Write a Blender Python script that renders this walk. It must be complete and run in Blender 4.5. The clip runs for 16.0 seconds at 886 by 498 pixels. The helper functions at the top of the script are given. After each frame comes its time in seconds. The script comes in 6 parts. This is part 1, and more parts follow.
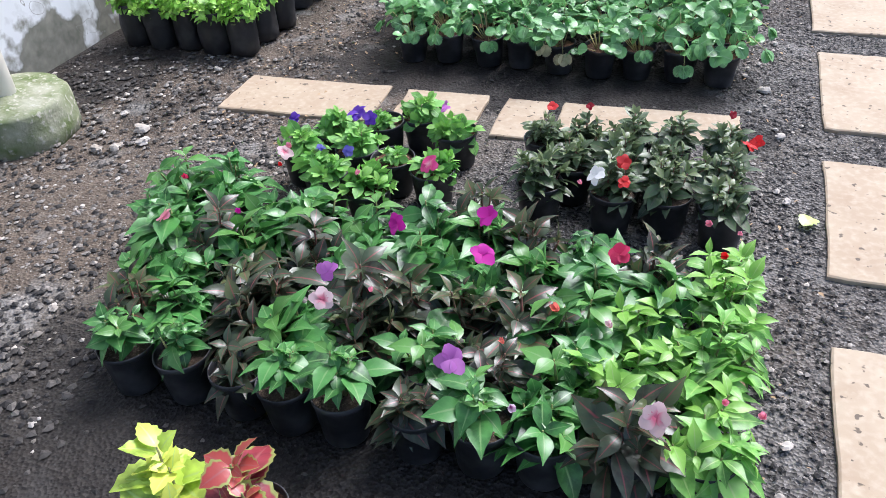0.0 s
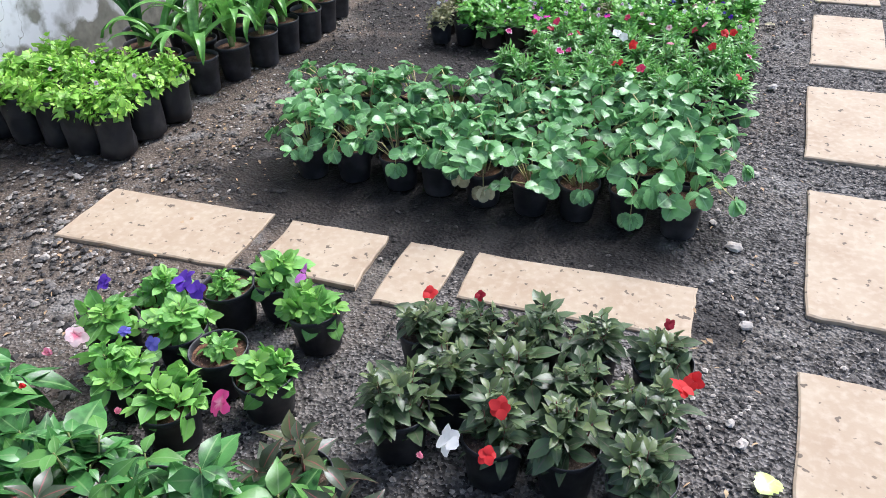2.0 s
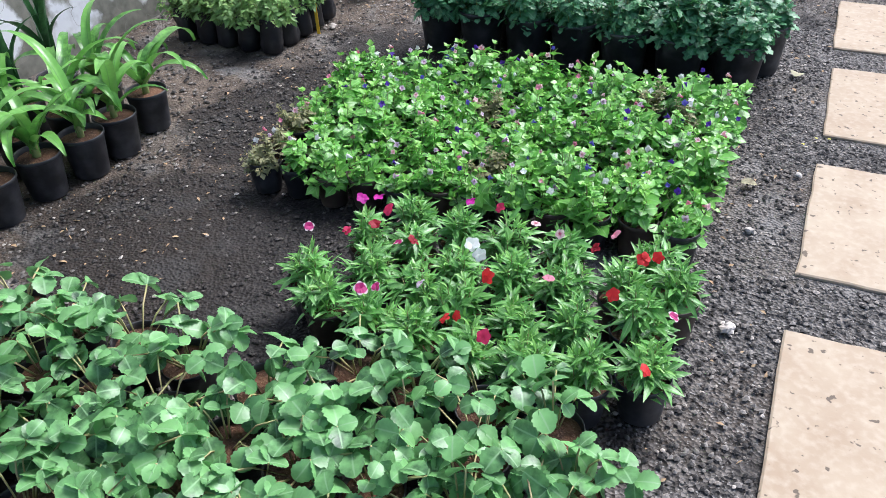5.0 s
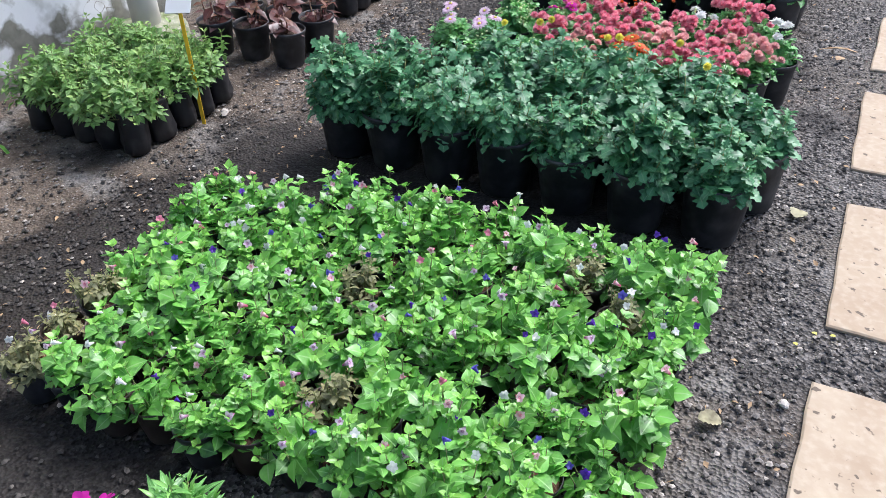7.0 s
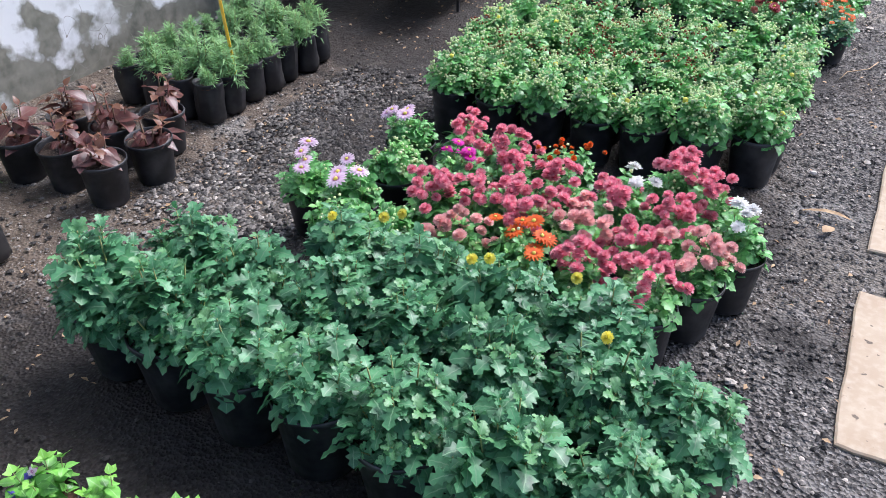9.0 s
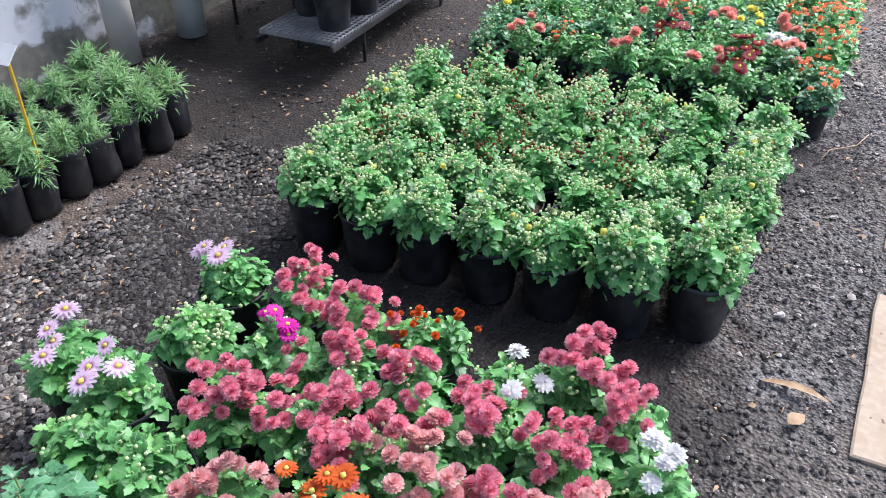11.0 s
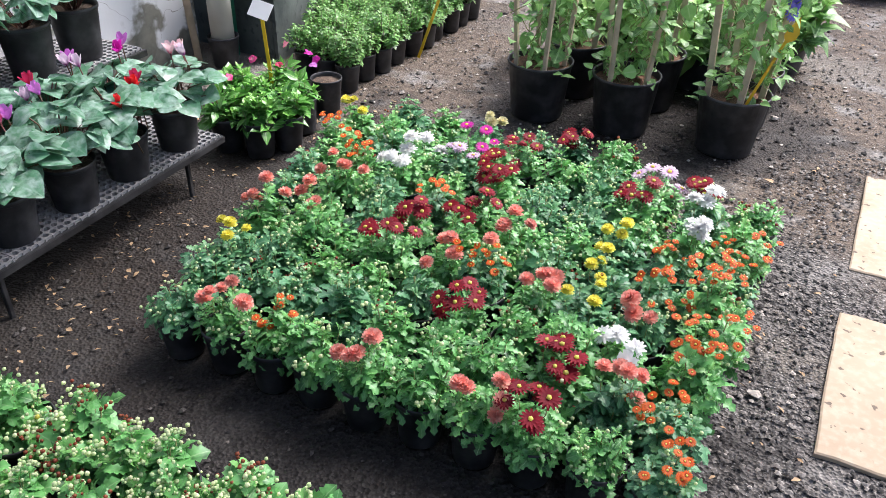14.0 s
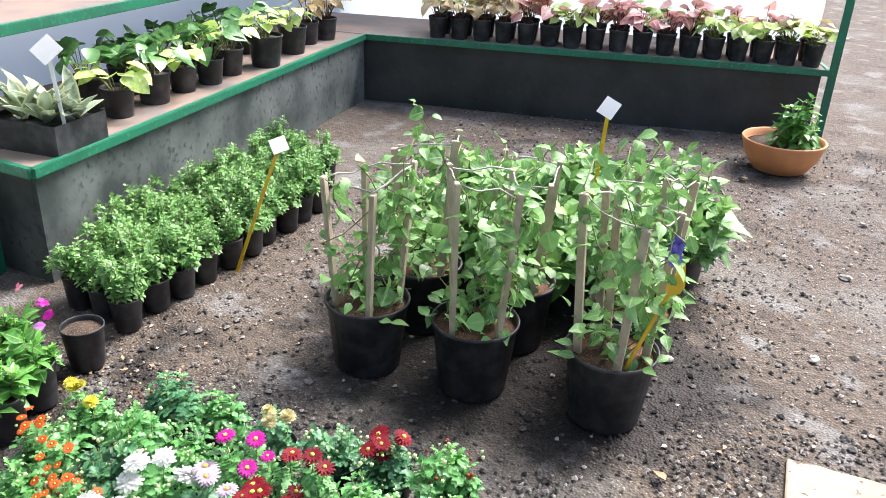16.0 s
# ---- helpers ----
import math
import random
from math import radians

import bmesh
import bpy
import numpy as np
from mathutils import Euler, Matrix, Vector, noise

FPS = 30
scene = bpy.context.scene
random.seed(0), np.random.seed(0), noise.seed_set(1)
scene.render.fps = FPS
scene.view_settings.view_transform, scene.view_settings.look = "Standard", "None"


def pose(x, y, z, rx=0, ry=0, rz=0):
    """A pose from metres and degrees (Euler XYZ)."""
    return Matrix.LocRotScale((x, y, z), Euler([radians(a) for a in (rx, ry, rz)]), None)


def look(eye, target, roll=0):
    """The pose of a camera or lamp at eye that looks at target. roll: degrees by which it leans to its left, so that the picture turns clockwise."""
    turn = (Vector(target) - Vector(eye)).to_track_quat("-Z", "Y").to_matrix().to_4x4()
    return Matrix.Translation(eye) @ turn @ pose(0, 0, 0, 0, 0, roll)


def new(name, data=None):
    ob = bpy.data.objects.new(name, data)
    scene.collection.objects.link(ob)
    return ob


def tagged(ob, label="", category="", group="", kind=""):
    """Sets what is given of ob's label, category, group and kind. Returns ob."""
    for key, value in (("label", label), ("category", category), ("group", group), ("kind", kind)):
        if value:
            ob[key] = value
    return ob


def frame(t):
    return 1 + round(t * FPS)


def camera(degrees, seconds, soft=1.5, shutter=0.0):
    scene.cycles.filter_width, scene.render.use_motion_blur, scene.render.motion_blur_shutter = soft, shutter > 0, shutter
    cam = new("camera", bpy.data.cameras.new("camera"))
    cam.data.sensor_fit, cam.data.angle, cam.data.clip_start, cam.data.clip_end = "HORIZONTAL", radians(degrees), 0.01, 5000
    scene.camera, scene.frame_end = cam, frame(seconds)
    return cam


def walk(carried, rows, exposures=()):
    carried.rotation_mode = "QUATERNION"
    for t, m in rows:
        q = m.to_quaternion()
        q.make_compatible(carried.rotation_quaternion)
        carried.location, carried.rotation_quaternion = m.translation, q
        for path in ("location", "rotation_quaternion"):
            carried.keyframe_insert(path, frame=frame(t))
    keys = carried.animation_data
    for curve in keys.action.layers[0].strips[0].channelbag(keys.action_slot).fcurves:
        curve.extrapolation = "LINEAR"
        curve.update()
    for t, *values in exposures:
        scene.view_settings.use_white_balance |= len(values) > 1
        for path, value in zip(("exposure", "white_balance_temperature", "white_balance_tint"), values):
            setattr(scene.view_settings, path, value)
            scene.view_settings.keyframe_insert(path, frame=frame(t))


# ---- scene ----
cam = camera(57.9, 16.0, soft=0.8)
PATH = [
    (0, (-0.344, 0.367, 1.351), (-0.931, 1.867, 0.165), -4.1),
    (0.5, (-0.273, 0.506, 1.352), (-0.894, 1.989, 0.162), -4.2),
    (1, (-0.283, 0.732, 1.339), (-0.888, 2.23, 0.161), -3.4),
    (1.5, (-0.278, 0.976, 1.358), (-0.868, 2.487, 0.189), -2.7),
    (2, (-0.222, 1.247, 1.345), (-0.861, 2.762, 0.206), -2.8),
    (2.5, (-0.175, 1.541, 1.352), (-0.818, 3.09, 0.262), -1.9),
    (3, (-0.169, 1.89, 1.353), (-0.836, 3.446, 0.287), -1.5),
    (3.5, (-0.126, 2.16, 1.365), (-0.858, 3.68, 0.291), -2.2),
    (3.7, (-0.11, 2.263, 1.364), (-0.854, 3.764, 0.271), -2.3),
    (5.8, (-0.119, 3.262, 1.339), (-0.806, 4.714, 0.147), -1.9),
    (6, (-0.136, 3.384, 1.331), (-0.822, 4.832, 0.134), -1.8),
    (6.5, (-0.131, 3.646, 1.344), (-0.85, 5.072, 0.139), -2.1),
    (7, (-0.112, 3.897, 1.366), (-0.882, 5.317, 0.187), -2.4),
    (7.5, (-0.161, 4.198, 1.367), (-0.895, 5.655, 0.21), -1.1),
    (8, (-0.163, 4.465, 1.375), (-0.909, 5.941, 0.25), -0.4),
    (8.2, (-0.172, 4.584, 1.392), (-0.93, 6.044, 0.255), -0.5),
    (10.3, (-0.197, 5.568, 1.36), (-0.983, 6.992, 0.196), -0.4),
    (10.5, (-0.202, 5.648, 1.376), (-0.988, 7.064, 0.204), -0.6),
    (11, (-0.237, 5.93, 1.366), (-0.997, 7.36, 0.193), -0.3),
    (11.5, (-0.274, 6.247, 1.388), (-1.002, 7.699, 0.222), 0.4),
    (12, (-0.248, 6.554, 1.39), (-1.021, 7.995, 0.238), 0.3),
    (12.5, (-0.246, 6.812, 1.387), (-1.031, 8.243, 0.23), 0.5),
    (13, (-0.301, 7.136, 1.378), (-1.055, 8.586, 0.224), 1.0),
    (13.5, (-0.268, 7.385, 1.401), (-1.025, 8.853, 0.273), 1.0),
    (14, (-0.187, 7.646, 1.421), (-0.947, 9.134, 0.322), 1.3),
    (14.5, (-0.19, 7.886, 1.425), (-0.907, 9.431, 0.376), 2.1),
    (15, (-0.242, 8.174, 1.445), (-0.886, 9.774, 0.432), 2.8),
    (15.5, (-0.245, 8.391, 1.456), (-0.863, 10.03, 0.492), 3.0),
    (16, (-0.238, 8.698, 1.493), (-0.92, 10.378, 0.648), 2.5),
]
walk(cam, [(t, look(eye, target, roll)) for t, eye, target, roll in PATH],
     [(0, 0.95, 5900, 14), (4.0, 0.9, 5900, 13), (7.0, 0.88, 5950, 14), (10.5, 0.9, 5850, 17), (12.5, 0.85, 5950, 17), (13.5, 0.76, 6150, 16), (15.0, 0.58, 6300, 16), (15.5, 0.68, 6300, 15), (16.0, 0.95, 6300, 14)])

# ---- light ----
world = bpy.data.worlds.new("sky")
scene.world = world
world.use_nodes = True
wn = world.node_tree.nodes
sky = wn.new("ShaderNodeTexSky")
sky.sky_type, sky.sun_disc = "NISHITA", False
sky.sun_elevation, sky.sun_rotation = radians(52), radians(25)
sky.air_density, sky.dust_density, sky.ozone_density = 1.0, 4.0, 1.0
world.node_tree.links.new(sky.outputs[0], wn["Background"].inputs[0])
wn["Background"].inputs[1].default_value = 0.17
sun_data = bpy.data.lights.new("sun", "SUN")
sun_data.energy, sun_data.angle, sun_data.color = 4.0, radians(28), (1.0, 0.98, 0.96)
sun = new("sun", sun_data)
sun.matrix_world = look((1.561, 6.348, 4.728), (0, 3.0, 0))


# ---- materials ----
def node_mat(name):
    m = bpy.data.materials.new(name)
    m.use_nodes = True
    return m, m.node_tree.nodes, m.node_tree.links, m.node_tree.nodes["Principled BSDF"]


def mixed(ns, ls, fac, a, b, blend="MIX"):
    n = ns.new("ShaderNodeMix")
    n.data_type, n.blend_type = "RGBA", blend
    for sock, v in ((n.inputs[0], fac), (n.inputs[6], a), (n.inputs[7], b)):
        if isinstance(v, (int, float)):
            sock.default_value = v
        elif isinstance(v, tuple):
            sock.default_value = (*v[:3], 1)
        else:
            ls.new(v, sock)
    return n.outputs[2]


def ramp(ns, ls, src, lo, hi):
    n = ns.new("ShaderNodeMapRange")
    n.inputs[1].default_value, n.inputs[2].default_value = lo, hi
    ls.new(src, n.inputs[0])
    return n.outputs[0]


def noise_tex(ns, ls, scale, detail=4.0, coord=None):
    n = ns.new("ShaderNodeTexNoise")
    n.inputs["Scale"].default_value, n.inputs["Detail"].default_value = scale, detail
    if coord is not None:
        ls.new(coord, n.inputs["Vector"])
    return n.outputs[0]


def bumped(ns, ls, bsdf, height, strength, dist):
    b = ns.new("ShaderNodeBump")
    b.inputs["Strength"].default_value, b.inputs["Distance"].default_value = strength, dist
    ls.new(height, b.inputs["Height"])
    ls.new(b.outputs[0], bsdf.inputs["Normal"])


def place_coord(ns):
    return ns.new("ShaderNodeTexCoord").outputs["Object"]


def world_coord(ns):
    return ns.new("ShaderNodeNewGeometry").outputs["Position"]


def rough_mat(name, a, b, scale, rough=0.8, fine=60.0, bump=0.3, dist=0.004, metal=0.0, c=None):
    """Two tones in patches, a third in fine specks, and fine relief."""
    m, ns, ls, p = node_mat(name)
    co = world_coord(ns)
    col = mixed(ns, ls, ramp(ns, ls, noise_tex(ns, ls, scale, 5, co), 0.35, 0.65), a, b)
    f = noise_tex(ns, ls, fine, 6, co)
    if c:
        col = mixed(ns, ls, ramp(ns, ls, f, 0.55, 0.7), col, c)
    ls.new(col, p.inputs["Base Color"])
    p.inputs["Roughness"].default_value, p.inputs["Metallic"].default_value = rough, metal
    bumped(ns, ls, p, f, bump, dist)
    return m


def leaf_mat(name, a, b, vein=None, rough=0.36, rim=None, thin=0.22, blotch=None):
    """A leaf: tint by leaf, paler midrib and side veins, an optional coloured rim or blotches."""
    m, ns, ls, p = node_mat(name)
    geo = ns.new("ShaderNodeNewGeometry")
    uv = ns.new("ShaderNodeUVMap")
    sep = ns.new("ShaderNodeSeparateXYZ")
    ls.new(uv.outputs[0], sep.inputs[0])
    own = ns.new("ShaderNodeObjectInfo")
    both = ns.new("ShaderNodeMath")
    ls.new(geo.outputs["Random Per Island"], both.inputs[0])
    ls.new(own.outputs["Random"], both.inputs[1])
    tint = ns.new("ShaderNodeMath")
    tint.operation = "FRACT"
    ls.new(both.outputs[0], tint.inputs[0])
    col = mixed(ns, ls, tint.outputs[0], tuple(0.55 * x for x in a), tuple(min(0.8, 1.15 * x) for x in b))
    patch = noise_tex(ns, ls, 45.0, 3, world_coord(ns))
    col = mixed(ns, ls, ramp(ns, ls, patch, 0.35, 0.75), col, tuple(min(1, 1.35 * x + 0.004) for x in b))
    tender = tuple(min(0.75, x * k + c) for x, k, c in zip(b, (1.5, 1.25, 1.2), (0.03, 0.04, 0.0)))
    col = mixed(ns, ls, ramp(ns, ls, sep.outputs[1], 1.9, 2.0), col, mixed(ns, ls, 0.65, col, tender))
    away = ns.new("ShaderNodeMath")
    away.operation = "SUBTRACT"
    ls.new(sep.outputs[0], away.inputs[0])
    away.inputs[1].default_value = 0.5
    size = ns.new("ShaderNodeMath")
    size.operation = "ABSOLUTE"
    ls.new(away.outputs[0], size.inputs[0])
    if rim:
        col = mixed(ns, ls, ramp(ns, ls, size.outputs[0], 0.36, 0.42), col, rim)
    if blotch:
        col = mixed(ns, ls, ramp(ns, ls, noise_tex(ns, ls, 42.0, 3, world_coord(ns)), 0.42, 0.72), col, blotch)
    wave = ns.new("ShaderNodeTexWave")
    wave.bands_direction = "Y"
    wave.inputs["Scale"].default_value, wave.inputs["Distortion"].default_value = 1.6, 0.6
    skew = ns.new("ShaderNodeCombineXYZ")
    sum_y = ns.new("ShaderNodeMath")
    ls.new(sep.outputs[1], sum_y.inputs[0])
    drop = ns.new("ShaderNodeMath")
    drop.operation = "MULTIPLY"
    ls.new(size.outputs[0], drop.inputs[0])
    drop.inputs[1].default_value = -0.5
    ls.new(drop.outputs[0], sum_y.inputs[1])
    ls.new(sum_y.outputs[0], skew.inputs[1])
    ls.new(skew.outputs[0], wave.inputs["Vector"])
    if vein:
        mid = ramp(ns, ls, size.outputs[0], 0.06, 0.015)
        col = mixed(ns, ls, mid, col, vein)
        side = ns.new("ShaderNodeMath")
        side.operation = "MULTIPLY"
        ls.new(ramp(ns, ls, wave.outputs[1], 0.85, 1.0), side.inputs[0])
        side.inputs[1].default_value = 0.09
        col = mixed(ns, ls, side.outputs[0], col, vein)
    ls.new(col, p.inputs["Base Color"])
    p.inputs["Roughness"].default_value = rough
    p.inputs["Specular IOR Level"].default_value = 0.5
    bumped(ns, ls, p, noise_tex(ns, ls, 120.0, 3, world_coord(ns)), 0.2, 0.002)
    tr = ns.new("ShaderNodeBsdfTranslucent")
    ls.new(mixed(ns, ls, 0.5, col, tuple(min(1, x * 1.5) for x in b)), tr.inputs[0])
    mx = ns.new("ShaderNodeMixShader")
    mx.inputs[0].default_value = thin
    ls.new(p.outputs[0], mx.inputs[1])
    ls.new(tr.outputs[0], mx.inputs[2])
    ls.new(mx.outputs[0], ns["Material Output"].inputs[0])
    return m


def petal_mat(name, a, b, heart=None, edge=None):
    """A petal: tint by petal, an optional darker heart at its base or pale edge at its tip."""
    m, ns, ls, p = node_mat(name)
    geo = ns.new("ShaderNodeNewGeometry")
    uv = ns.new("ShaderNodeUVMap")
    sep = ns.new("ShaderNodeSeparateXYZ")
    ls.new(uv.outputs[0], sep.inputs[0])
    col = mixed(ns, ls, geo.outputs["Random Per Island"], a, b)
    own = ns.new("ShaderNodeObjectInfo")
    col = mixed(ns, ls, ramp(ns, ls, own.outputs["Random"], 0.5, 2.0), col, tuple(0.45 * x for x in a))
    if heart:
        col = mixed(ns, ls, ramp(ns, ls, sep.outputs[1], 0.45, 0.15), col, heart)
    if edge:
        col = mixed(ns, ls, ramp(ns, ls, sep.outputs[1], 0.7, 0.85), col, edge)
    ls.new(col, p.inputs["Base Color"])
    p.inputs["Roughness"].default_value = 0.6
    tr = ns.new("ShaderNodeBsdfTranslucent")
    ls.new(col, tr.inputs[0])
    mx = ns.new("ShaderNodeMixShader")
    mx.inputs[0].default_value = 0.45
    ls.new(p.outputs[0], mx.inputs[1])
    ls.new(tr.outputs[0], mx.inputs[2])
    ls.new(mx.outputs[0], ns["Material Output"].inputs[0])
    return m


def joined(ns, ls, a, b):
    n = ns.new("ShaderNodeMath")
    n.operation = "MAXIMUM"
    ls.new(a, n.inputs[0])
    ls.new(b, n.inputs[1])
    return n.outputs[0]


def wet_shade_patch(ns, ls, co, x0, x1, y0, y1):
    """A ragged patch of the plan: watered soil, with shade by the beds painted in."""
    shift = ns.new("ShaderNodeVectorMath")
    shift.operation = "SUBTRACT"
    ls.new(co, shift.inputs[0])
    shift.inputs[1].default_value = ((x0 + x1) / 2, (y0 + y1) / 2, 0)
    scale = ns.new("ShaderNodeVectorMath")
    scale.operation = "DIVIDE"
    ls.new(shift.outputs[0], scale.inputs[0])
    scale.inputs[1].default_value = ((x1 - x0) / 2, (y1 - y0) / 2, 1)
    size = ns.new("ShaderNodeVectorMath")
    size.operation = "LENGTH"
    ls.new(scale.outputs[0], size.inputs[0])
    ragged = ns.new("ShaderNodeMath")
    ls.new(size.outputs["Value"], ragged.inputs[0])
    ls.new(noise_tex(ns, ls, 7, 5, co), ragged.inputs[1])
    return ramp(ns, ls, ragged.outputs[0], 1.75, 1.45)


def wet_shade_mask(ns, ls, co):
    wet_shade = ramp(ns, ls, noise_tex(ns, ls, 2.3, 6, co), 0.58, 0.68)
    # Soaked soil; the strips before the beds also hold their shade as colour.
    for x0, x1, y0, y1 in ((-1.9, -0.2, 0.3, 1.75), (-2.0, -0.3, 6.75, 7.75), (-1.95, -0.2, 8.15, 9.1), (-3.1, -1.45, 7.7, 10.2), (-2.0, -0.3, 5.35, 6.25), (-1.95, -0.3, 2.95, 3.6), (-2.2, -1.5, 4.7, 5.6), (-2.15, -0.95, 3.85, 4.75), (-3.4, -2.6, 2.5, 3.6), (-1.6, -0.2, 10.5, 11.6)):
        wet_shade = joined(ns, ls, wet_shade, wet_shade_patch(ns, ls, co, x0, x1, y0, y1))
    return wet_shade


def ground_mat():
    m, ns, ls, p = node_mat("dark gravelly soil")
    co = world_coord(ns)
    vor = ns.new("ShaderNodeTexVoronoi")
    vor.inputs["Scale"].default_value = 105.0
    ls.new(co, vor.inputs["Vector"])
    tint = ns.new("ShaderNodeSeparateXYZ")
    ls.new(vor.outputs["Color"], tint.inputs[0])
    stones = mixed(ns, ls, tint.outputs[0], (0.016, 0.015, 0.014), (0.20, 0.185, 0.168))
    soil = mixed(ns, ls, noise_tex(ns, ls, 30, 6, co), (0.022, 0.017, 0.013), (0.21, 0.165, 0.125))
    big = noise_tex(ns, ls, 0.9, 4, co)
    sep = ns.new("ShaderNodeSeparateXYZ")
    ls.new(co, sep.inputs[0])
    lane = ramp(ns, ls, sep.outputs[0], -1.3, -2.0)
    far = ramp(ns, ls, sep.outputs[1], 9.8, 11.0)
    either = ns.new("ShaderNodeMath")
    either.operation = "MAXIMUM"
    ls.new(lane, either.inputs[0])
    ls.new(far, either.inputs[1])
    lane = either.outputs[0]
    half = ns.new("ShaderNodeMath")
    half.operation = "MULTIPLY_ADD"
    ls.new(lane, half.inputs[0])
    half.inputs[1].default_value = 0.28
    ls.new(big, half.inputs[2])
    where = ramp(ns, ls, half.outputs[0], 0.52, 0.72)
    col = mixed(ns, ls, where, stones, soil)
    dusty = ramp(ns, ls, noise_tex(ns, ls, 1.3, 6, co), 0.54, 0.64)
    col = mixed(ns, ls, dusty, col, mixed(ns, ls, noise_tex(ns, ls, 55, 4, co), (0.03, 0.026, 0.022), (0.27, 0.24, 0.20)))
    specks = noise_tex(ns, ls, 140, 3, co)
    col = mixed(ns, ls, ramp(ns, ls, specks, 0.62, 0.70), col, (0.34, 0.33, 0.31))
    crust = mixed(ns, ls, noise_tex(ns, ls, 75, 5, co), (0.035, 0.032, 0.029), (0.36, 0.34, 0.31))
    col = mixed(ns, ls, ramp(ns, ls, noise_tex(ns, ls, 4.2, 7, co), 0.56, 0.66), col, crust)
    wet_shade = wet_shade_mask(ns, ls, co)
    col = mixed(ns, ls, wet_shade, col, mixed(ns, ls, 0.86, col, (0.009, 0.007, 0.006)))
    ls.new(col, p.inputs["Base Color"])
    rough = ns.new("ShaderNodeMapRange")
    rough.inputs[3].default_value, rough.inputs[4].default_value = 0.85, 0.72
    ls.new(wet_shade, rough.inputs[0])
    ls.new(rough.outputs[0], p.inputs["Roughness"])
    add = ns.new("ShaderNodeMath")
    flat = ns.new("ShaderNodeMath")
    flat.operation = "MULTIPLY"
    ls.new(vor.outputs["Distance"], flat.inputs[0])
    inv = ns.new("ShaderNodeMapRange")
    inv.inputs[3].default_value, inv.inputs[4].default_value = 0.75, 0.4
    ls.new(joined(ns, ls, where, wet_shade), inv.inputs[0])
    ls.new(inv.outputs[0], flat.inputs[1])
    ls.new(flat.outputs[0], add.inputs[0])
    ls.new(noise_tex(ns, ls, 25, 6, co), add.inputs[1])
    p.inputs["Specular IOR Level"].default_value = 0.3
    bumped(ns, ls, p, add.outputs[0], 1.0, 0.013)
    return m


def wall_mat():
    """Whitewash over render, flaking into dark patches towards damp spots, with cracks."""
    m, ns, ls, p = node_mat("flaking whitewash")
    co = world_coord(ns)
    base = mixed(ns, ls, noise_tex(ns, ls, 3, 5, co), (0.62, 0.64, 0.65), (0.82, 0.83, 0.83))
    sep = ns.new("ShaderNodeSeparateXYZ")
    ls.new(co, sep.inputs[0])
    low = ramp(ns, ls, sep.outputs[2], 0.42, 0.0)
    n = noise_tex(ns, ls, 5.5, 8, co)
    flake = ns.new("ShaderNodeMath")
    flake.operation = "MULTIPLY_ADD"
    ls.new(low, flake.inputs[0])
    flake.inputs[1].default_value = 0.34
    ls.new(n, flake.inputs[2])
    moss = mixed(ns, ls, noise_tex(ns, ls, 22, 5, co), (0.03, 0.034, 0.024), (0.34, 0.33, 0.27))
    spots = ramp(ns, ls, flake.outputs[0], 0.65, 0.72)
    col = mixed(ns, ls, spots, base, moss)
    vor = ns.new("ShaderNodeTexVoronoi")
    vor.feature = "DISTANCE_TO_EDGE"
    vor.inputs["Scale"].default_value = 1.7
    warp = ns.new("ShaderNodeVectorMath")
    ls.new(co, warp.inputs[0])
    wob = ns.new("ShaderNodeTexNoise")
    wob.inputs["Scale"].default_value = 6
    ls.new(co, wob.inputs["Vector"])
    sc = ns.new("ShaderNodeVectorMath")
    sc.operation = "SCALE"
    ls.new(wob.outputs["Color"], sc.inputs[0])
    sc.inputs["Scale"].default_value = 0.35
    ls.new(sc.outputs[0], warp.inputs[1])
    ls.new(warp.outputs[0], vor.inputs["Vector"])
    col = mixed(ns, ls, ramp(ns, ls, vor.outputs["Distance"], 0.003, 0.0005), col, (0.26, 0.25, 0.22))
    stain = ramp(ns, ls, noise_tex(ns, ls, 8.5, 9, co), 0.50, 0.66)
    col = mixed(ns, ls, stain, col, mixed(ns, ls, 0.55, col, (0.22, 0.22, 0.18)))
    ls.new(col, p.inputs["Base Color"])
    p.inputs["Roughness"].default_value = 0.85
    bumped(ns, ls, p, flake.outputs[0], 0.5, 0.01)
    return m


def paver_mat():
    m, ns, ls, p = node_mat("worn sandstone slab")
    co = world_coord(ns)
    ob = ns.new("ShaderNodeObjectInfo")
    col = mixed(ns, ls, ob.outputs["Random"], (0.41, 0.325, 0.225), (0.45, 0.37, 0.265))
    col = mixed(ns, ls, ramp(ns, ls, noise_tex(ns, ls, 6, 5, co), 0.35, 0.7), col, (0.36, 0.27, 0.18))
    fine = noise_tex(ns, ls, 50, 5, co)
    col = mixed(ns, ls, ramp(ns, ls, fine, 0.45, 0.95), col, (0.50, 0.42, 0.315))
    pits = noise_tex(ns, ls, 38, 2, co)
    dots = ramp(ns, ls, pits, 0.66, 0.70)
    col = mixed(ns, ls, dots, col, (0.13, 0.10, 0.07))
    ls.new(col, p.inputs["Base Color"])
    p.inputs["Roughness"].default_value = 0.8
    bumped(ns, ls, p, fine, 0.25, 0.003)
    return m


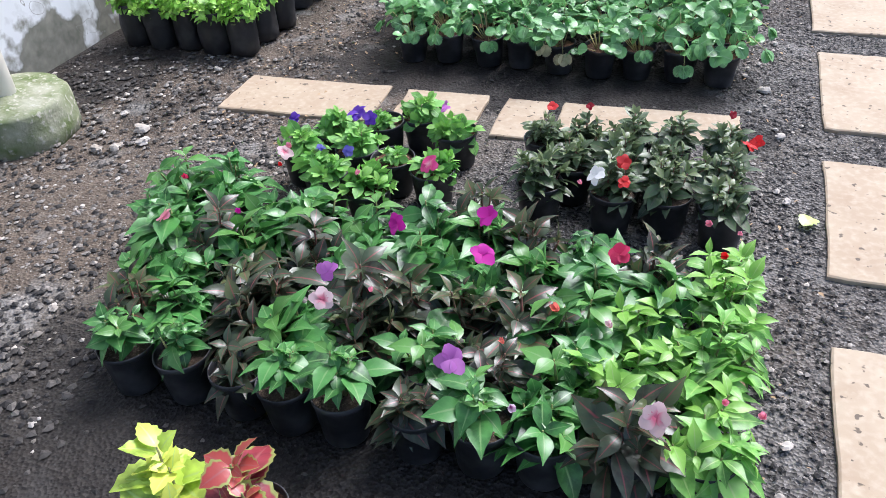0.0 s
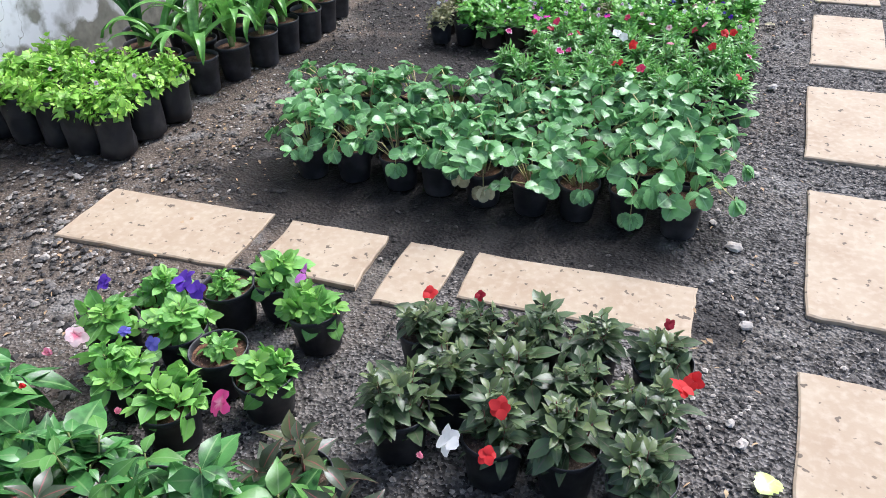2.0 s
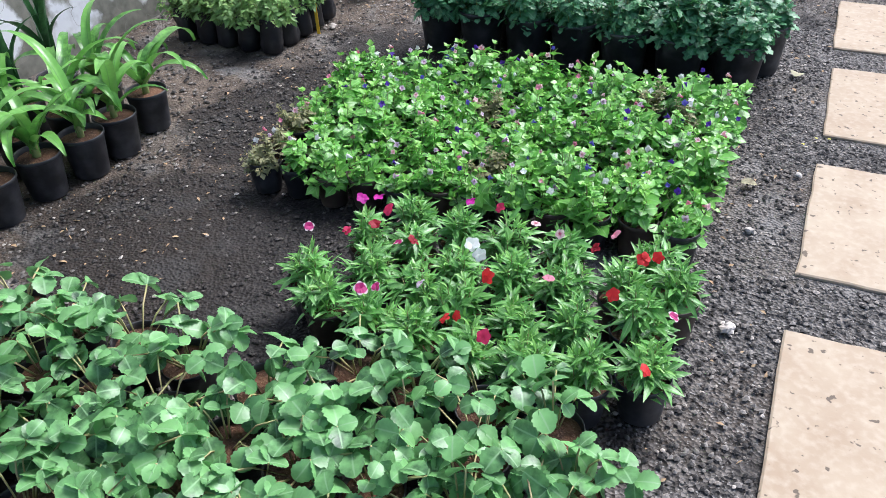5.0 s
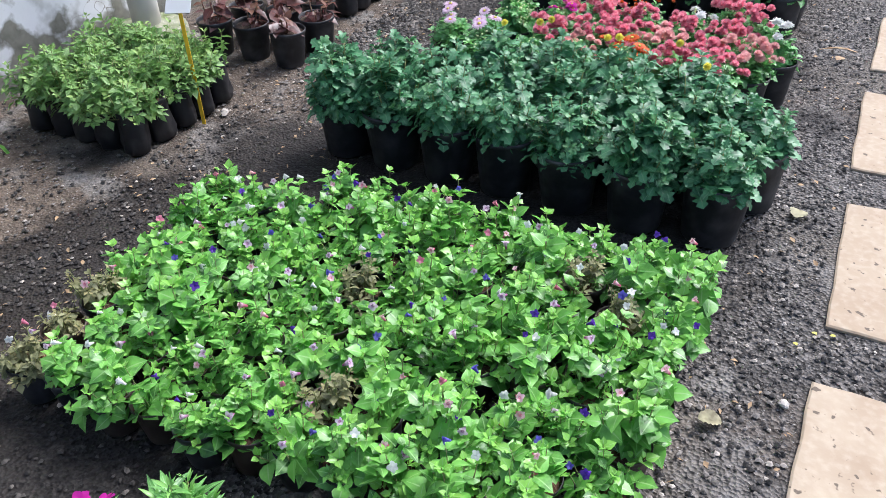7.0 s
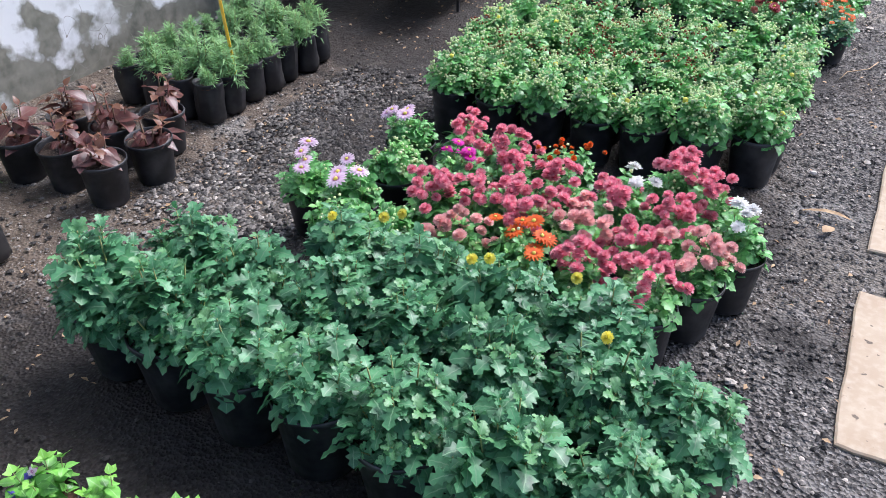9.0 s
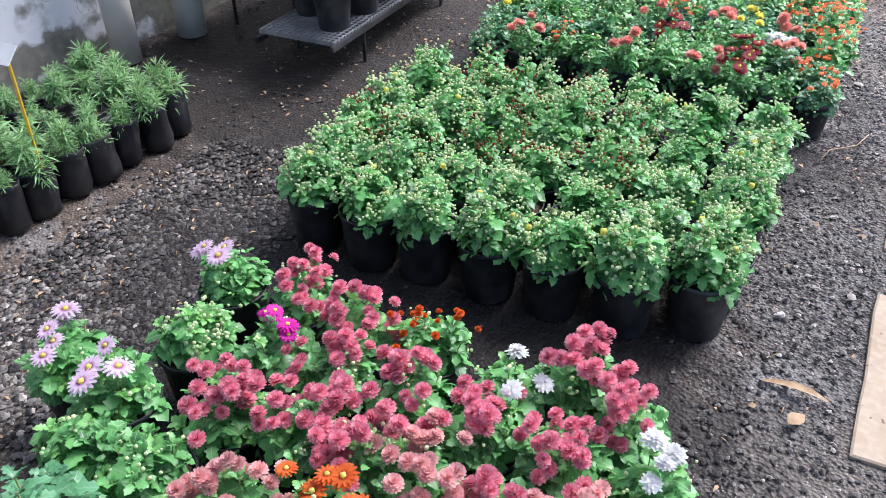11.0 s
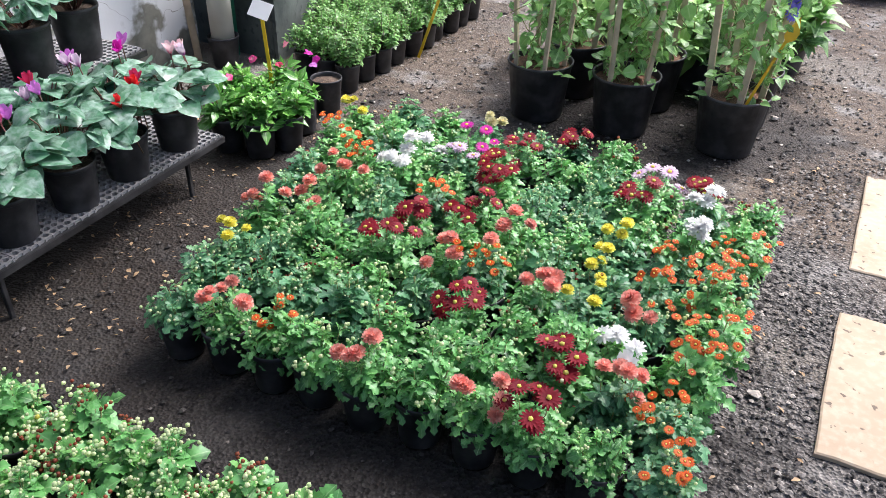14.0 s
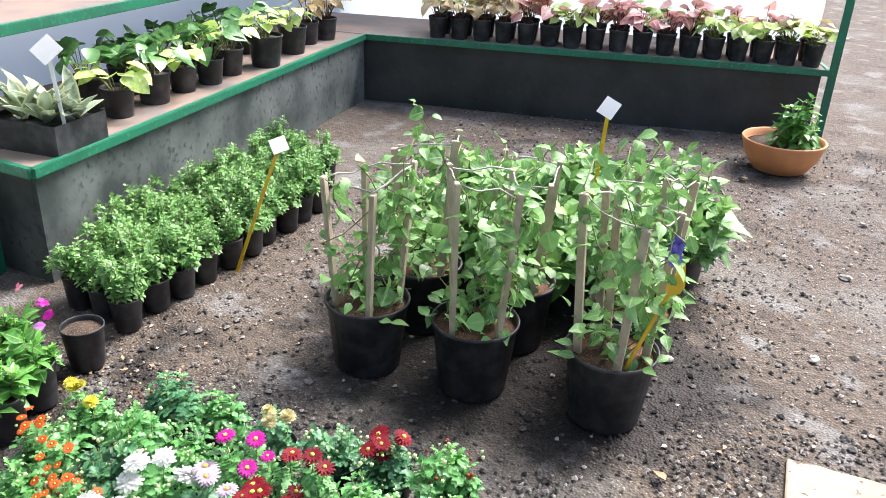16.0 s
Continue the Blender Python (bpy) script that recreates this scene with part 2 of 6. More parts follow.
def plastic_mat(name, a, rough=0.45, dust=(0.09, 0.085, 0.08)):
    m, ns, ls, p = node_mat(name)
    co = world_coord(ns)
    col = mixed(ns, ls, ramp(ns, ls, noise_tex(ns, ls, 14, 6, co), 0.45, 0.75), a, dust)
    ls.new(col, p.inputs["Base Color"])
    ls.new(ramp(ns, ls, noise_tex(ns, ls, 30, 4, co), -0.6, 1.6), p.inputs["Roughness"])
    bumped(ns, ls, p, noise_tex(ns, ls, 70, 4, co), 0.12, 0.002)
    return m


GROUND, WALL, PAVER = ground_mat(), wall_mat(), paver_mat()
POT = plastic_mat("black nursery plastic", (0.016, 0.017, 0.02), 0.45, (0.075, 0.075, 0.08))
POT_BROWN = plastic_mat("sun-faded brown plastic", (0.05, 0.035, 0.028), 0.5, (0.12, 0.09, 0.075))
BAG = plastic_mat("black polythene", (0.010, 0.010, 0.012), 0.35, (0.045, 0.042, 0.04))
SOIL = rough_mat("red-brown potting soil", (0.16, 0.075, 0.04), (0.07, 0.038, 0.024), 25, 0.95, 160, 0.8, 0.006, 0, (0.28, 0.17, 0.1))
PEAT = rough_mat("dark potting soil", (0.045, 0.03, 0.022), (0.09, 0.06, 0.04), 25, 0.95, 160, 0.8, 0.006, 0, (0.2, 0.15, 0.1))
PIPE = rough_mat("chalky white pipe", (0.72, 0.71, 0.66), (0.56, 0.53, 0.45), 3, 0.6, 40, 0.1, 0.002)
CONCRETE = rough_mat("mossy concrete", (0.34, 0.34, 0.25), (0.11, 0.15, 0.045), 9, 0.9, 50, 0.6, 0.008, 0, (0.45, 0.43, 0.36))
GREEN_STEEL = rough_mat("green painted steel", (0.015, 0.19, 0.10), (0.02, 0.14, 0.08), 6, 0.4, 45, 0.1, 0.001, 0, (0.05, 0.24, 0.14))
SKIRT = rough_mat("black plastic sheeting", (0.014, 0.018, 0.018), (0.04, 0.045, 0.045), 3, 0.4, 20, 0.4, 0.01)
CEMENT = rough_mat("grey cement render", (0.036, 0.048, 0.044), (0.15, 0.17, 0.155), 3.5, 0.7, 30, 0.4, 0.006, 0, (0.04, 0.05, 0.05))
SHELF = rough_mat("dusty rusted mesh", (0.30, 0.21, 0.16), (0.2, 0.17, 0.15), 5, 0.85, 60, 0.3, 0.003)
STEEL = rough_mat("dull black steel", (0.03, 0.03, 0.032), (0.1, 0.1, 0.1), 10, 0.4, 60, 0.1, 0.001, 0.5)
CRATE = rough_mat("grey plastic tray", (0.32, 0.315, 0.31), (0.2, 0.2, 0.2), 8, 0.55, 60, 0.2, 0.001)
CLAY = rough_mat("orange terracotta", (0.62, 0.27, 0.10), (0.52, 0.22, 0.09), 8, 0.6, 60, 0.15, 0.002)
CARD = rough_mat("white plastic card", (0.85, 0.85, 0.84), (0.78, 0.78, 0.76), 12, 0.5, 60, 0.05, 0.001)
YELLOW = rough_mat("yellow plastic stick", (0.80, 0.50, 0.02), (0.7, 0.42, 0.02), 20, 0.4, 60, 0.05, 0.001)
STAKE = rough_mat("weathered wooden stake", (0.58, 0.48, 0.35), (0.42, 0.34, 0.25), 18, 0.85, 90, 0.5, 0.002)
WIRE = rough_mat("pale bent wire", (0.5, 0.47, 0.42), (0.4, 0.37, 0.33), 30, 0.5, 60, 0.1, 0.001)
STONE = rough_mat("pale pebble", (0.33, 0.29, 0.24), (0.50, 0.46, 0.41), 20, 0.85, 80, 0.4, 0.003)
STEM = rough_mat("green stem", (0.16, 0.22, 0.06), (0.24, 0.24, 0.09), 30, 0.6, 80, 0.2, 0.001)
RUNNER = rough_mat("pale yellow-green runner", (0.36, 0.40, 0.15), (0.42, 0.33, 0.17), 30, 0.6, 80, 0.2, 0.001)
RED_STEM = rough_mat("red stem", (0.18, 0.05, 0.045), (0.12, 0.09, 0.04), 30, 0.6, 80, 0.2, 0.001)
WOOD_STEM = rough_mat("woody stem", (0.13, 0.09, 0.06), (0.2, 0.15, 0.1), 30, 0.8, 80, 0.4, 0.001)
DRY = rough_mat("dry fallen leaf", (0.42, 0.3, 0.17), (0.3, 0.19, 0.1), 40, 0.8, 90, 0.3, 0.001)
SHEET = rough_mat("dusty translucent sheet", (0.62, 0.66, 0.68), (0.5, 0.54, 0.56), 2.5, 0.45, 14, 0.4, 0.01)
glow = SHEET.node_tree.nodes.new("ShaderNodeBsdfTranslucent")
glow.inputs[0].default_value = (0.86, 0.9, 0.93, 1)
blend = SHEET.node_tree.nodes.new("ShaderNodeMixShader")
blend.inputs[0].default_value = 0.75
SHEET.node_tree.links.new(SHEET.node_tree.nodes["Principled BSDF"].outputs[0], blend.inputs[1])
SHEET.node_tree.links.new(glow.outputs[0], blend.inputs[2])
SHEET.node_tree.links.new(blend.outputs[0], SHEET.node_tree.nodes["Material Output"].inputs[0])


def gravel_mat():
    m, ns, ls, p = node_mat("crushed black gravel")
    geo = ns.new("ShaderNodeNewGeometry")
    r = geo.outputs["Random Per Island"]
    col = mixed(ns, ls, ramp(ns, ls, r, 0.25, 1.0), (0.020, 0.018, 0.016), (0.32, 0.29, 0.255))
    col = mixed(ns, ls, ramp(ns, ls, r, 0.95, 0.96), col, (0.48, 0.43, 0.37))
    col = mixed(ns, ls, ramp(ns, ls, noise_tex(ns, ls, 90, 4, world_coord(ns)), 0.45, 0.9), col, (0.05, 0.045, 0.04))
    # Stones darken over the same soaked and painted-shade patches.
    col = mixed(ns, ls, wet_shade_mask(ns, ls, world_coord(ns)), col, mixed(ns, ls, 0.68, col, (0.010, 0.008, 0.007)))
    ls.new(col, p.inputs["Base Color"])
    p.inputs["Roughness"].default_value = 0.78
    return m


GRAVEL = gravel_mat()
LEAF = {
    "impatiens_green": leaf_mat("impatiens leaf", (0.014, 0.065, 0.022), (0.075, 0.235, 0.055), (0.2, 0.36, 0.13), 0.32),
    "impatiens_bright": leaf_mat("bright impatiens leaf", (0.045, 0.16, 0.03), (0.17, 0.40, 0.07), (0.32, 0.5, 0.15), 0.38),
    "impatiens_dark": leaf_mat("bronze impatiens leaf", (0.024, 0.015, 0.013), (0.052, 0.078, 0.04), (0.26, 0.07, 0.07), 0.3),
    "small_dark": leaf_mat("dark grey-green leaf", (0.03, 0.05, 0.025), (0.095, 0.15, 0.065), (0.16, 0.15, 0.1)),
    "coleus_lime": leaf_mat("lime coleus leaf", (0.32, 0.50, 0.05), (0.5, 0.65, 0.1), (0.5, 0.66, 0.2)),
    "coleus_red": leaf_mat("crimson coleus leaf", (0.20, 0.02, 0.035), (0.28, 0.035, 0.05), (0.35, 0.1, 0.1), rim=(0.3, 0.34, 0.09)),
    "petunia": leaf_mat("petunia leaf", (0.08, 0.25, 0.04), (0.17, 0.40, 0.08), (0.25, 0.45, 0.16), 0.55),
    "strawberry": leaf_mat("strawberry leaf", (0.022, 0.09, 0.036), (0.17, 0.38, 0.13), (0.28, 0.48, 0.24), 0.36),
    "dianthus": leaf_mat("dianthus leaf", (0.05, 0.18, 0.045), (0.14, 0.36, 0.08), (0.3, 0.5, 0.2)),
    "torenia": leaf_mat("torenia leaf", (0.03, 0.14, 0.03), (0.17, 0.44, 0.075), (0.32, 0.56, 0.2), 0.36),
    "torenia_dry": leaf_mat("browning torenia leaf", (0.10, 0.13, 0.05), (0.24, 0.24, 0.11), (0.3, 0.3, 0.16), 0.6),
    "mum": leaf_mat("chrysanthemum leaf", (0.022, 0.105, 0.05), (0.09, 0.265, 0.115), (0.2, 0.36, 0.2), 0.42),
    "mum_light": leaf_mat("light chrysanthemum leaf", (0.028, 0.13, 0.036), (0.145, 0.40, 0.115), (0.26, 0.46, 0.2), 0.4),
    "climber": leaf_mat("climber leaf", (0.05, 0.155, 0.045), (0.20, 0.39, 0.115), (0.35, 0.52, 0.25), 0.45),
    "box": leaf_mat("box leaf", (0.05, 0.16, 0.04), (0.17, 0.36, 0.095), (0.3, 0.48, 0.16), 0.4),
    "bag_bush": leaf_mat("duranta leaf", (0.12, 0.3, 0.03), (0.25, 0.5, 0.07), (0.4, 0.6, 0.14), 0.45),
    "herb": leaf_mat("herb leaf", (0.08, 0.2, 0.05), (0.18, 0.33, 0.09), (0.3, 0.45, 0.18), 0.55),
    "rosemary": leaf_mat("lavender needle", (0.09, 0.23, 0.08), (0.22, 0.40, 0.16), None, 0.6),
    "begonia": leaf_mat("maroon begonia leaf", (0.05, 0.012, 0.014), (0.11, 0.038, 0.032), (0.16, 0.09, 0.07), 0.35),
    "clivia": leaf_mat("clivia leaf", (0.05, 0.19, 0.04), (0.15, 0.36, 0.07), (0.12, 0.3, 0.08), 0.3),
    "clivia_dark": leaf_mat("dark clivia leaf", (0.015, 0.06, 0.022), (0.035, 0.11, 0.035), (0.05, 0.13, 0.05), 0.3),
    "cyclamen": leaf_mat("marbled cyclamen leaf", (0.035, 0.13, 0.065), (0.10, 0.26, 0.14), (0.2, 0.36, 0.25), 0.28, blotch=(0.42, 0.56, 0.48)),
    "vinca": leaf_mat("periwinkle leaf", (0.05, 0.2, 0.04), (0.12, 0.34, 0.06), (0.4, 0.6, 0.25), 0.3),
    "pothos": leaf_mat("pothos leaf", (0.05, 0.17, 0.06), (0.12, 0.28, 0.08), (0.15, 0.3, 0.1), 0.3),
    "pothos_lime": leaf_mat("lime pothos leaf", (0.3, 0.5, 0.06), (0.5, 0.65, 0.15), (0.5, 0.65, 0.3), 0.35, blotch=(0.62, 0.68, 0.42)),
    "syngonium": leaf_mat("pink syngonium leaf", (0.55, 0.22, 0.2), (0.75, 0.40, 0.36), (0.7, 0.5, 0.42), 0.4),
    "syngonium_brown": leaf_mat("bronze syngonium leaf", (0.3, 0.22, 0.1), (0.45, 0.36, 0.18), (0.5, 0.35, 0.25), 0.4),
    "sansevieria": leaf_mat("variegated snake plant leaf", (0.12, 0.2, 0.13), (0.3, 0.38, 0.26), None, 0.35, rim=(0.66, 0.64, 0.36)),
    "withered": leaf_mat("withered leaf", (0.3, 0.26, 0.14), (0.38, 0.36, 0.22), None, 0.7),
}
PETAL = {
    "hot_pink": petal_mat("hot pink petal", (0.75, 0.05, 0.25), (0.82, 0.10, 0.33), (0.85, 0.4, 0.5)),
    "magenta": petal_mat("magenta petal", (0.62, 0.01, 0.36), (0.7, 0.03, 0.45)),
    "orchid": petal_mat("orchid petal", (0.6, 0.16, 0.62), (0.68, 0.25, 0.68)),
    "rose": petal_mat("rose petal", (0.78, 0.25, 0.38), (0.85, 0.35, 0.45)),
    "pale_pink": petal_mat("pale pink petal", (0.85, 0.55, 0.6), (0.9, 0.68, 0.7), (0.75, 0.2, 0.3)),
    "white": petal_mat("white petal", (0.88, 0.88, 0.86), (0.92, 0.92, 0.9)),
    "red": petal_mat("red petal", (0.68, 0.02, 0.025), (0.78, 0.04, 0.04)),
    "crimson": petal_mat("crimson petal", (0.62, 0.02, 0.10), (0.7, 0.04, 0.14)),
    "coral": petal_mat("coral petal", (0.8, 0.15, 0.12), (0.85, 0.25, 0.2)),
    "violet": petal_mat("violet petal", (0.10, 0.03, 0.42), (0.17, 0.06, 0.55)),
    "blue": petal_mat("blue petal", (0.12, 0.10, 0.55), (0.22, 0.2, 0.68)),
    "dianthus_pink": petal_mat("white-edged pink petal", (0.62, 0.03, 0.22), (0.7, 0.06, 0.28), None, (0.85, 0.7, 0.75)),
    "dark_red": petal_mat("dark red petal", (0.28, 0.006, 0.02), (0.38, 0.01, 0.03)),
    "mum_red": petal_mat("raspberry chrysanthemum petal", (0.84, 0.24, 0.35), (0.94, 0.52, 0.57), (0.74, 0.13, 0.24)),
    "mum_salmon": petal_mat("salmon chrysanthemum petal", (0.88, 0.36, 0.29), (0.94, 0.55, 0.46)),
    "mum_pink": petal_mat("pale rose chrysanthemum petal", (0.88, 0.48, 0.48), (0.94, 0.66, 0.6)),
    "mum_orange": petal_mat("orange chrysanthemum petal", (0.78, 0.13, 0.02), (0.86, 0.24, 0.03), (0.5, 0.05, 0.01)),
    "lilac": petal_mat("lilac petal", (0.78, 0.58, 0.75), (0.86, 0.74, 0.83), (0.5, 0.15, 0.4)),
    "yellow": petal_mat("yellow petal", (0.90, 0.82, 0.10), (0.94, 0.90, 0.26)),
    "cream": petal_mat("cream petal", (0.8, 0.74, 0.4), (0.85, 0.8, 0.55)),
    "bud": petal_mat("green-yellow bud", (0.62, 0.78, 0.42), (0.90, 0.93, 0.62)),
    "bud_red": petal_mat("russet bud", (0.26, 0.06, 0.03), (0.42, 0.13, 0.06)),
}


# ---- mesh helpers ----
class Soup:
    """Many small shapes gathered into one mesh, each an island with its own UVs."""

    def __init__(self):
        self.co, self.loops, self.starts, self.uv, self.n, self.nl = [], [], [], [], 0, 0

    def add(self, shape, basis, at, young=False):
        co, loops, starts, uv = shape
        self.co.append(co @ basis + at)
        self.loops.append(loops + self.n)
        self.starts.append(starts + self.nl)
        self.uv.append(uv + (0, 2) if young else uv)
        self.n += len(co)
        self.nl += len(loops)

    def pieces(self, name, material):
        """Each shape as a mesh of its own."""
        out = []
        for co, loops, starts, uv in zip(self.co, self.loops, self.starts, self.uv):
            one = Soup()
            one.add((co, loops - loops.min(), starts - starts.min(), uv), EYE3, ORIGIN)
            out.append(one.mesh(name, material))
        return out

    def mesh(self, name, material, smooth=True):
        me = bpy.data.meshes.new(name)
        co, loops = np.concatenate(self.co), np.concatenate(self.loops)
        starts, uv = np.concatenate(self.starts), np.concatenate(self.uv)
        me.vertices.add(len(co))
        me.vertices.foreach_set("co", co.astype(np.float32).ravel())
        me.loops.add(len(loops))
        me.loops.foreach_set("vertex_index", loops.astype(np.int32))
        me.polygons.add(len(starts))
        me.polygons.foreach_set("loop_start", starts.astype(np.int32))
        me.update(calc_edges=True)
        layer = me.uv_layers.new(name="UVMap")
        layer.data.foreach_set("uv", uv.astype(np.float32).ravel())
        me.polygons.foreach_set("use_smooth", np.full(len(starts), smooth))
        me.materials.append(material)
        me.validate()
        return me


def shape_of(co, faces, uv):
    """Vertices, faces and a UV for each vertex, as arrays that Soup takes."""
    loops = np.array([i for f in faces for i in f])
    starts = np.cumsum([0] + [len(f) for f in faces[:-1]])
    return np.array(co, float), loops, starts, np.array(uv, float)[loops]


def blade(widths, fold=0.25, curl=0.25, tip=1.0, ripple=0.0):
    """A leaf of length 1 along y, half as wide as widths says row by row, folded up along its midrib and curling down to its tip."""
    co, uv, n = [], [], len(widths) - 1
    for i, w in enumerate(widths):
        v = i / n
        z = -curl * v * v + 0.35 * curl * v
        wob = ripple * (1 if i % 2 else -1)
        for u in (-1, 0, 1):
            co.append((u * max(w, 0.006), v * tip, z + abs(u) * (fold * w + wob)))
            uv.append((0.5 + 0.5 * u, v))
    faces = []
    for i in range(n):
        a = 3 * i
        faces += [(a, a + 1, a + 4, a + 3), (a + 1, a + 2, a + 5, a + 4)]
    return shape_of(co, faces, uv)


def tube_shape(points, radii, sides=4):
    """A tube through points."""
    pts = [Vector(p) for p in points]
    co, uv, faces = [], [], []
    for i, p in enumerate(pts):
        d = (pts[min(i + 1, len(pts) - 1)] - pts[max(i - 1, 0)]).normalized()
        a = d.orthogonal().normalized()
        b = d.cross(a)
        r = radii[i] if isinstance(radii, (list, tuple)) else radii
        for k in range(sides):
            t = 2 * math.pi * k / sides
            co.append(tuple(p + r * (math.cos(t) * a + math.sin(t) * b)))
            uv.append((k / sides, i / len(pts)))
    for i in range(len(pts) - 1):
        for k in range(sides):
            a, b = i * sides + k, i * sides + (k + 1) % sides
            faces.append((a, b, b + sides, a + sides))
    faces.append(tuple(range(sides))[::-1])
    faces.append(tuple(len(pts) * sides - sides + k for k in range(sides)))
    return shape_of(co, faces, uv)


EYE3, ORIGIN = np.eye(3), np.zeros(3)


def basis_to(d, n, length, width=None):
    """Rows that take x to across, y to along d, z to near n, scaled."""
    y = np.array(d, float)
    y /= np.linalg.norm(y) + 1e-9
    x = np.cross(y, n)
    if np.linalg.norm(x) < 1e-4:
        x = np.cross(y, (0.3, 0.9, 0.2))
    x /= np.linalg.norm(x)
    z = np.cross(x, y)
    w = length if width is None else width
    return np.array((x * w, y * length, z * length))


def lathe(name, profile, material, sides=24, wobble=0.0, squash=0.0, seed=0):
    """A round shape from (radius, height) rows."""
    bm = bmesh.new()
    rng = random.Random(seed)
    rows = []
    phase = rng.random() * 9
    for r, z in profile:
        ring = []
        for k in range(sides):
            t = 2 * math.pi * k / sides
            rr = r * (1 + squash * math.cos(2 * t + phase)) + wobble * noise.noise((3 * math.cos(t) + seed, 3 * math.sin(t), z * 25))
            ring.append(bm.verts.new((rr * math.cos(t), rr * math.sin(t), z)))
        rows.append(ring)
    for a, b in zip(rows, rows[1:]):
        for k in range(sides):
            bm.faces.new((a[k], a[(k + 1) % sides], b[(k + 1) % sides], b[k]))
    bm.faces.new(rows[0][::-1])
    if profile[-1][0] > 0:
        bm.faces.new(rows[-1])
    for f in bm.faces:
        f.smooth = len(f.verts) == 4
    return finish(bm, name, material)


def finish(bm, name, material):
    bmesh.ops.recalc_face_normals(bm, faces=bm.faces)
    me = bpy.data.meshes.new(name)
    bm.to_mesh(me)
    bm.free()
    me.materials.append(material)
    return me


def box_bm(bm, lo, hi, bevel=0.0):
    made = bmesh.ops.create_cube(bm, size=1.0)["verts"]
    size, mid = Vector(hi) - Vector(lo), (Vector(hi) + Vector(lo)) / 2
    for v in made:
        v.co = Vector(a * b for a, b in zip(v.co, size)) + mid
    if bevel:
        edges = {e for v in made for e in v.link_edges}
        bmesh.ops.bevel(bm, geom=list(edges), offset=bevel, segments=2, affect="EDGES")
    return bm


def box_mesh(name, lo, hi, material, bevel=0.0):
    return finish(box_bm(bmesh.new(), lo, hi, bevel), name, material)


def beam_mesh(name, a, b, w, h, material, bevel=0.003):
    """A bar of section w x h from a to b, about its own middle line."""
    a, b = Vector(a), Vector(b)
    d = b - a
    bm = box_bm(bmesh.new(), (-w / 2, 0, -h / 2), (w / 2, d.length, h / 2), bevel)
    up = Vector((0, 0, 1)) if abs(d.normalized().z) < 0.9 else Vector((1, 0, 0))
    x = d.normalized().cross(up).normalized()
    z = x.cross(d.normalized())
    bmesh.ops.transform(bm, matrix=Matrix.Translation(a) @ Matrix((x, d.normalized(), z)).transposed().to_4x4(), verts=bm.verts)
    return finish(bm, name, material)


def child(name, me, parent, m=None, label=""):
    ob = new(name, me)
    ob.parent = parent
    if m is not None:
        ob.matrix_basis = m
    return tagged(ob, label) if label else ob


def thing(name, m, label, category, group="", kind=""):
    ob = new(name)
    ob.empty_display_size = 0.05
    ob.matrix_basis = m
    return tagged(ob, label, category, group, kind)


# ---- setting ----
def build_ground():
    bm = bmesh.new()
    xs = [-60, -20, -8] + [-4 + 0.08 * i for i in range(76)] + [4, 8, 20, 60]
    ys = [-60, -20, -6] + [-2 + 0.1 * i for i in range(176)] + [19, 30, 60]
    grid = []
    for x in xs:
        row = []
        for y in ys:
            z = 0.008 * noise.noise((x * 2.1, y * 2.1, 0.3)) + 0.004 * noise.noise((x * 9, y * 9, 4.0)) - 0.007
            row.append(bm.verts.new((x, y, z if abs(x) < 5 and -3 < y < 17 else -0.007)))
        grid.append(row)
    for a, b in zip(grid, grid[1:]):
        for j in range(len(ys) - 1):
            f = bm.faces.new((a[j], b[j], b[j + 1], a[j + 1]))
            f.smooth = True
    return tagged(new("ground", finish(bm, "ground", GROUND)), "dark gravelly soil floor with damp and painted-shade patches", "ground", kind="structure")


ground = build_ground()
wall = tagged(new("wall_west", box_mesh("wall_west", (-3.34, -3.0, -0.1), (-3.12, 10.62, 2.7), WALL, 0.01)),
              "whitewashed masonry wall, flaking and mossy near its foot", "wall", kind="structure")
back_sheet = tagged(new("wall_northwest", box_mesh("wall_northwest", (-3.85, 10.64, -0.1), (-3.72, 16.4, 2.7), SHEET, 0.01)),
                    "pale dusty sheeting wall behind the green benches", "wall", kind="structure")


# Net added out of view; its openness sets how far the near beds dim.
DIMMING_NET = rough_mat("added light-dimming net", (0.05, 0.06, 0.06), (0.08, 0.09, 0.09), 4, 0.8, 60, 0.1, 0.001)
gaps = DIMMING_NET.node_tree.nodes.new("ShaderNodeBsdfTransparent")
weave = DIMMING_NET.node_tree.nodes.new("ShaderNodeMixShader")
weave.inputs[0].default_value = 0.6
DIMMING_NET.node_tree.links.new(DIMMING_NET.node_tree.nodes["Principled BSDF"].outputs[0], weave.inputs[1])
DIMMING_NET.node_tree.links.new(gaps.outputs[0], weave.inputs[2])
DIMMING_NET.node_tree.links.new(weave.outputs[0], DIMMING_NET.node_tree.nodes["Material Output"].inputs[0])


def build_dimming_net():
    """A sagging net, added out of view to dim the light over the beds."""
    bm = bmesh.new()
    rows = [[bm.verts.new((x, y, 2.72 - 0.06 * math.sin(math.pi * (y % 2.1) / 2.1))) for x in (-3.5, -1.2, 1.2, 3.6)] for y in [-4 + 0.5 * k for k in range(31)]]
    for a, b in zip(rows, rows[1:]):
        for k in range(3):
            bm.faces.new((a[k], a[k + 1], b[k + 1], b[k])).smooth = True
    return tagged(new("ceiling", finish(bm, "ceiling", DIMMING_NET)), "unseen net added to dim the light over the plant beds", "ceiling", kind="structure")


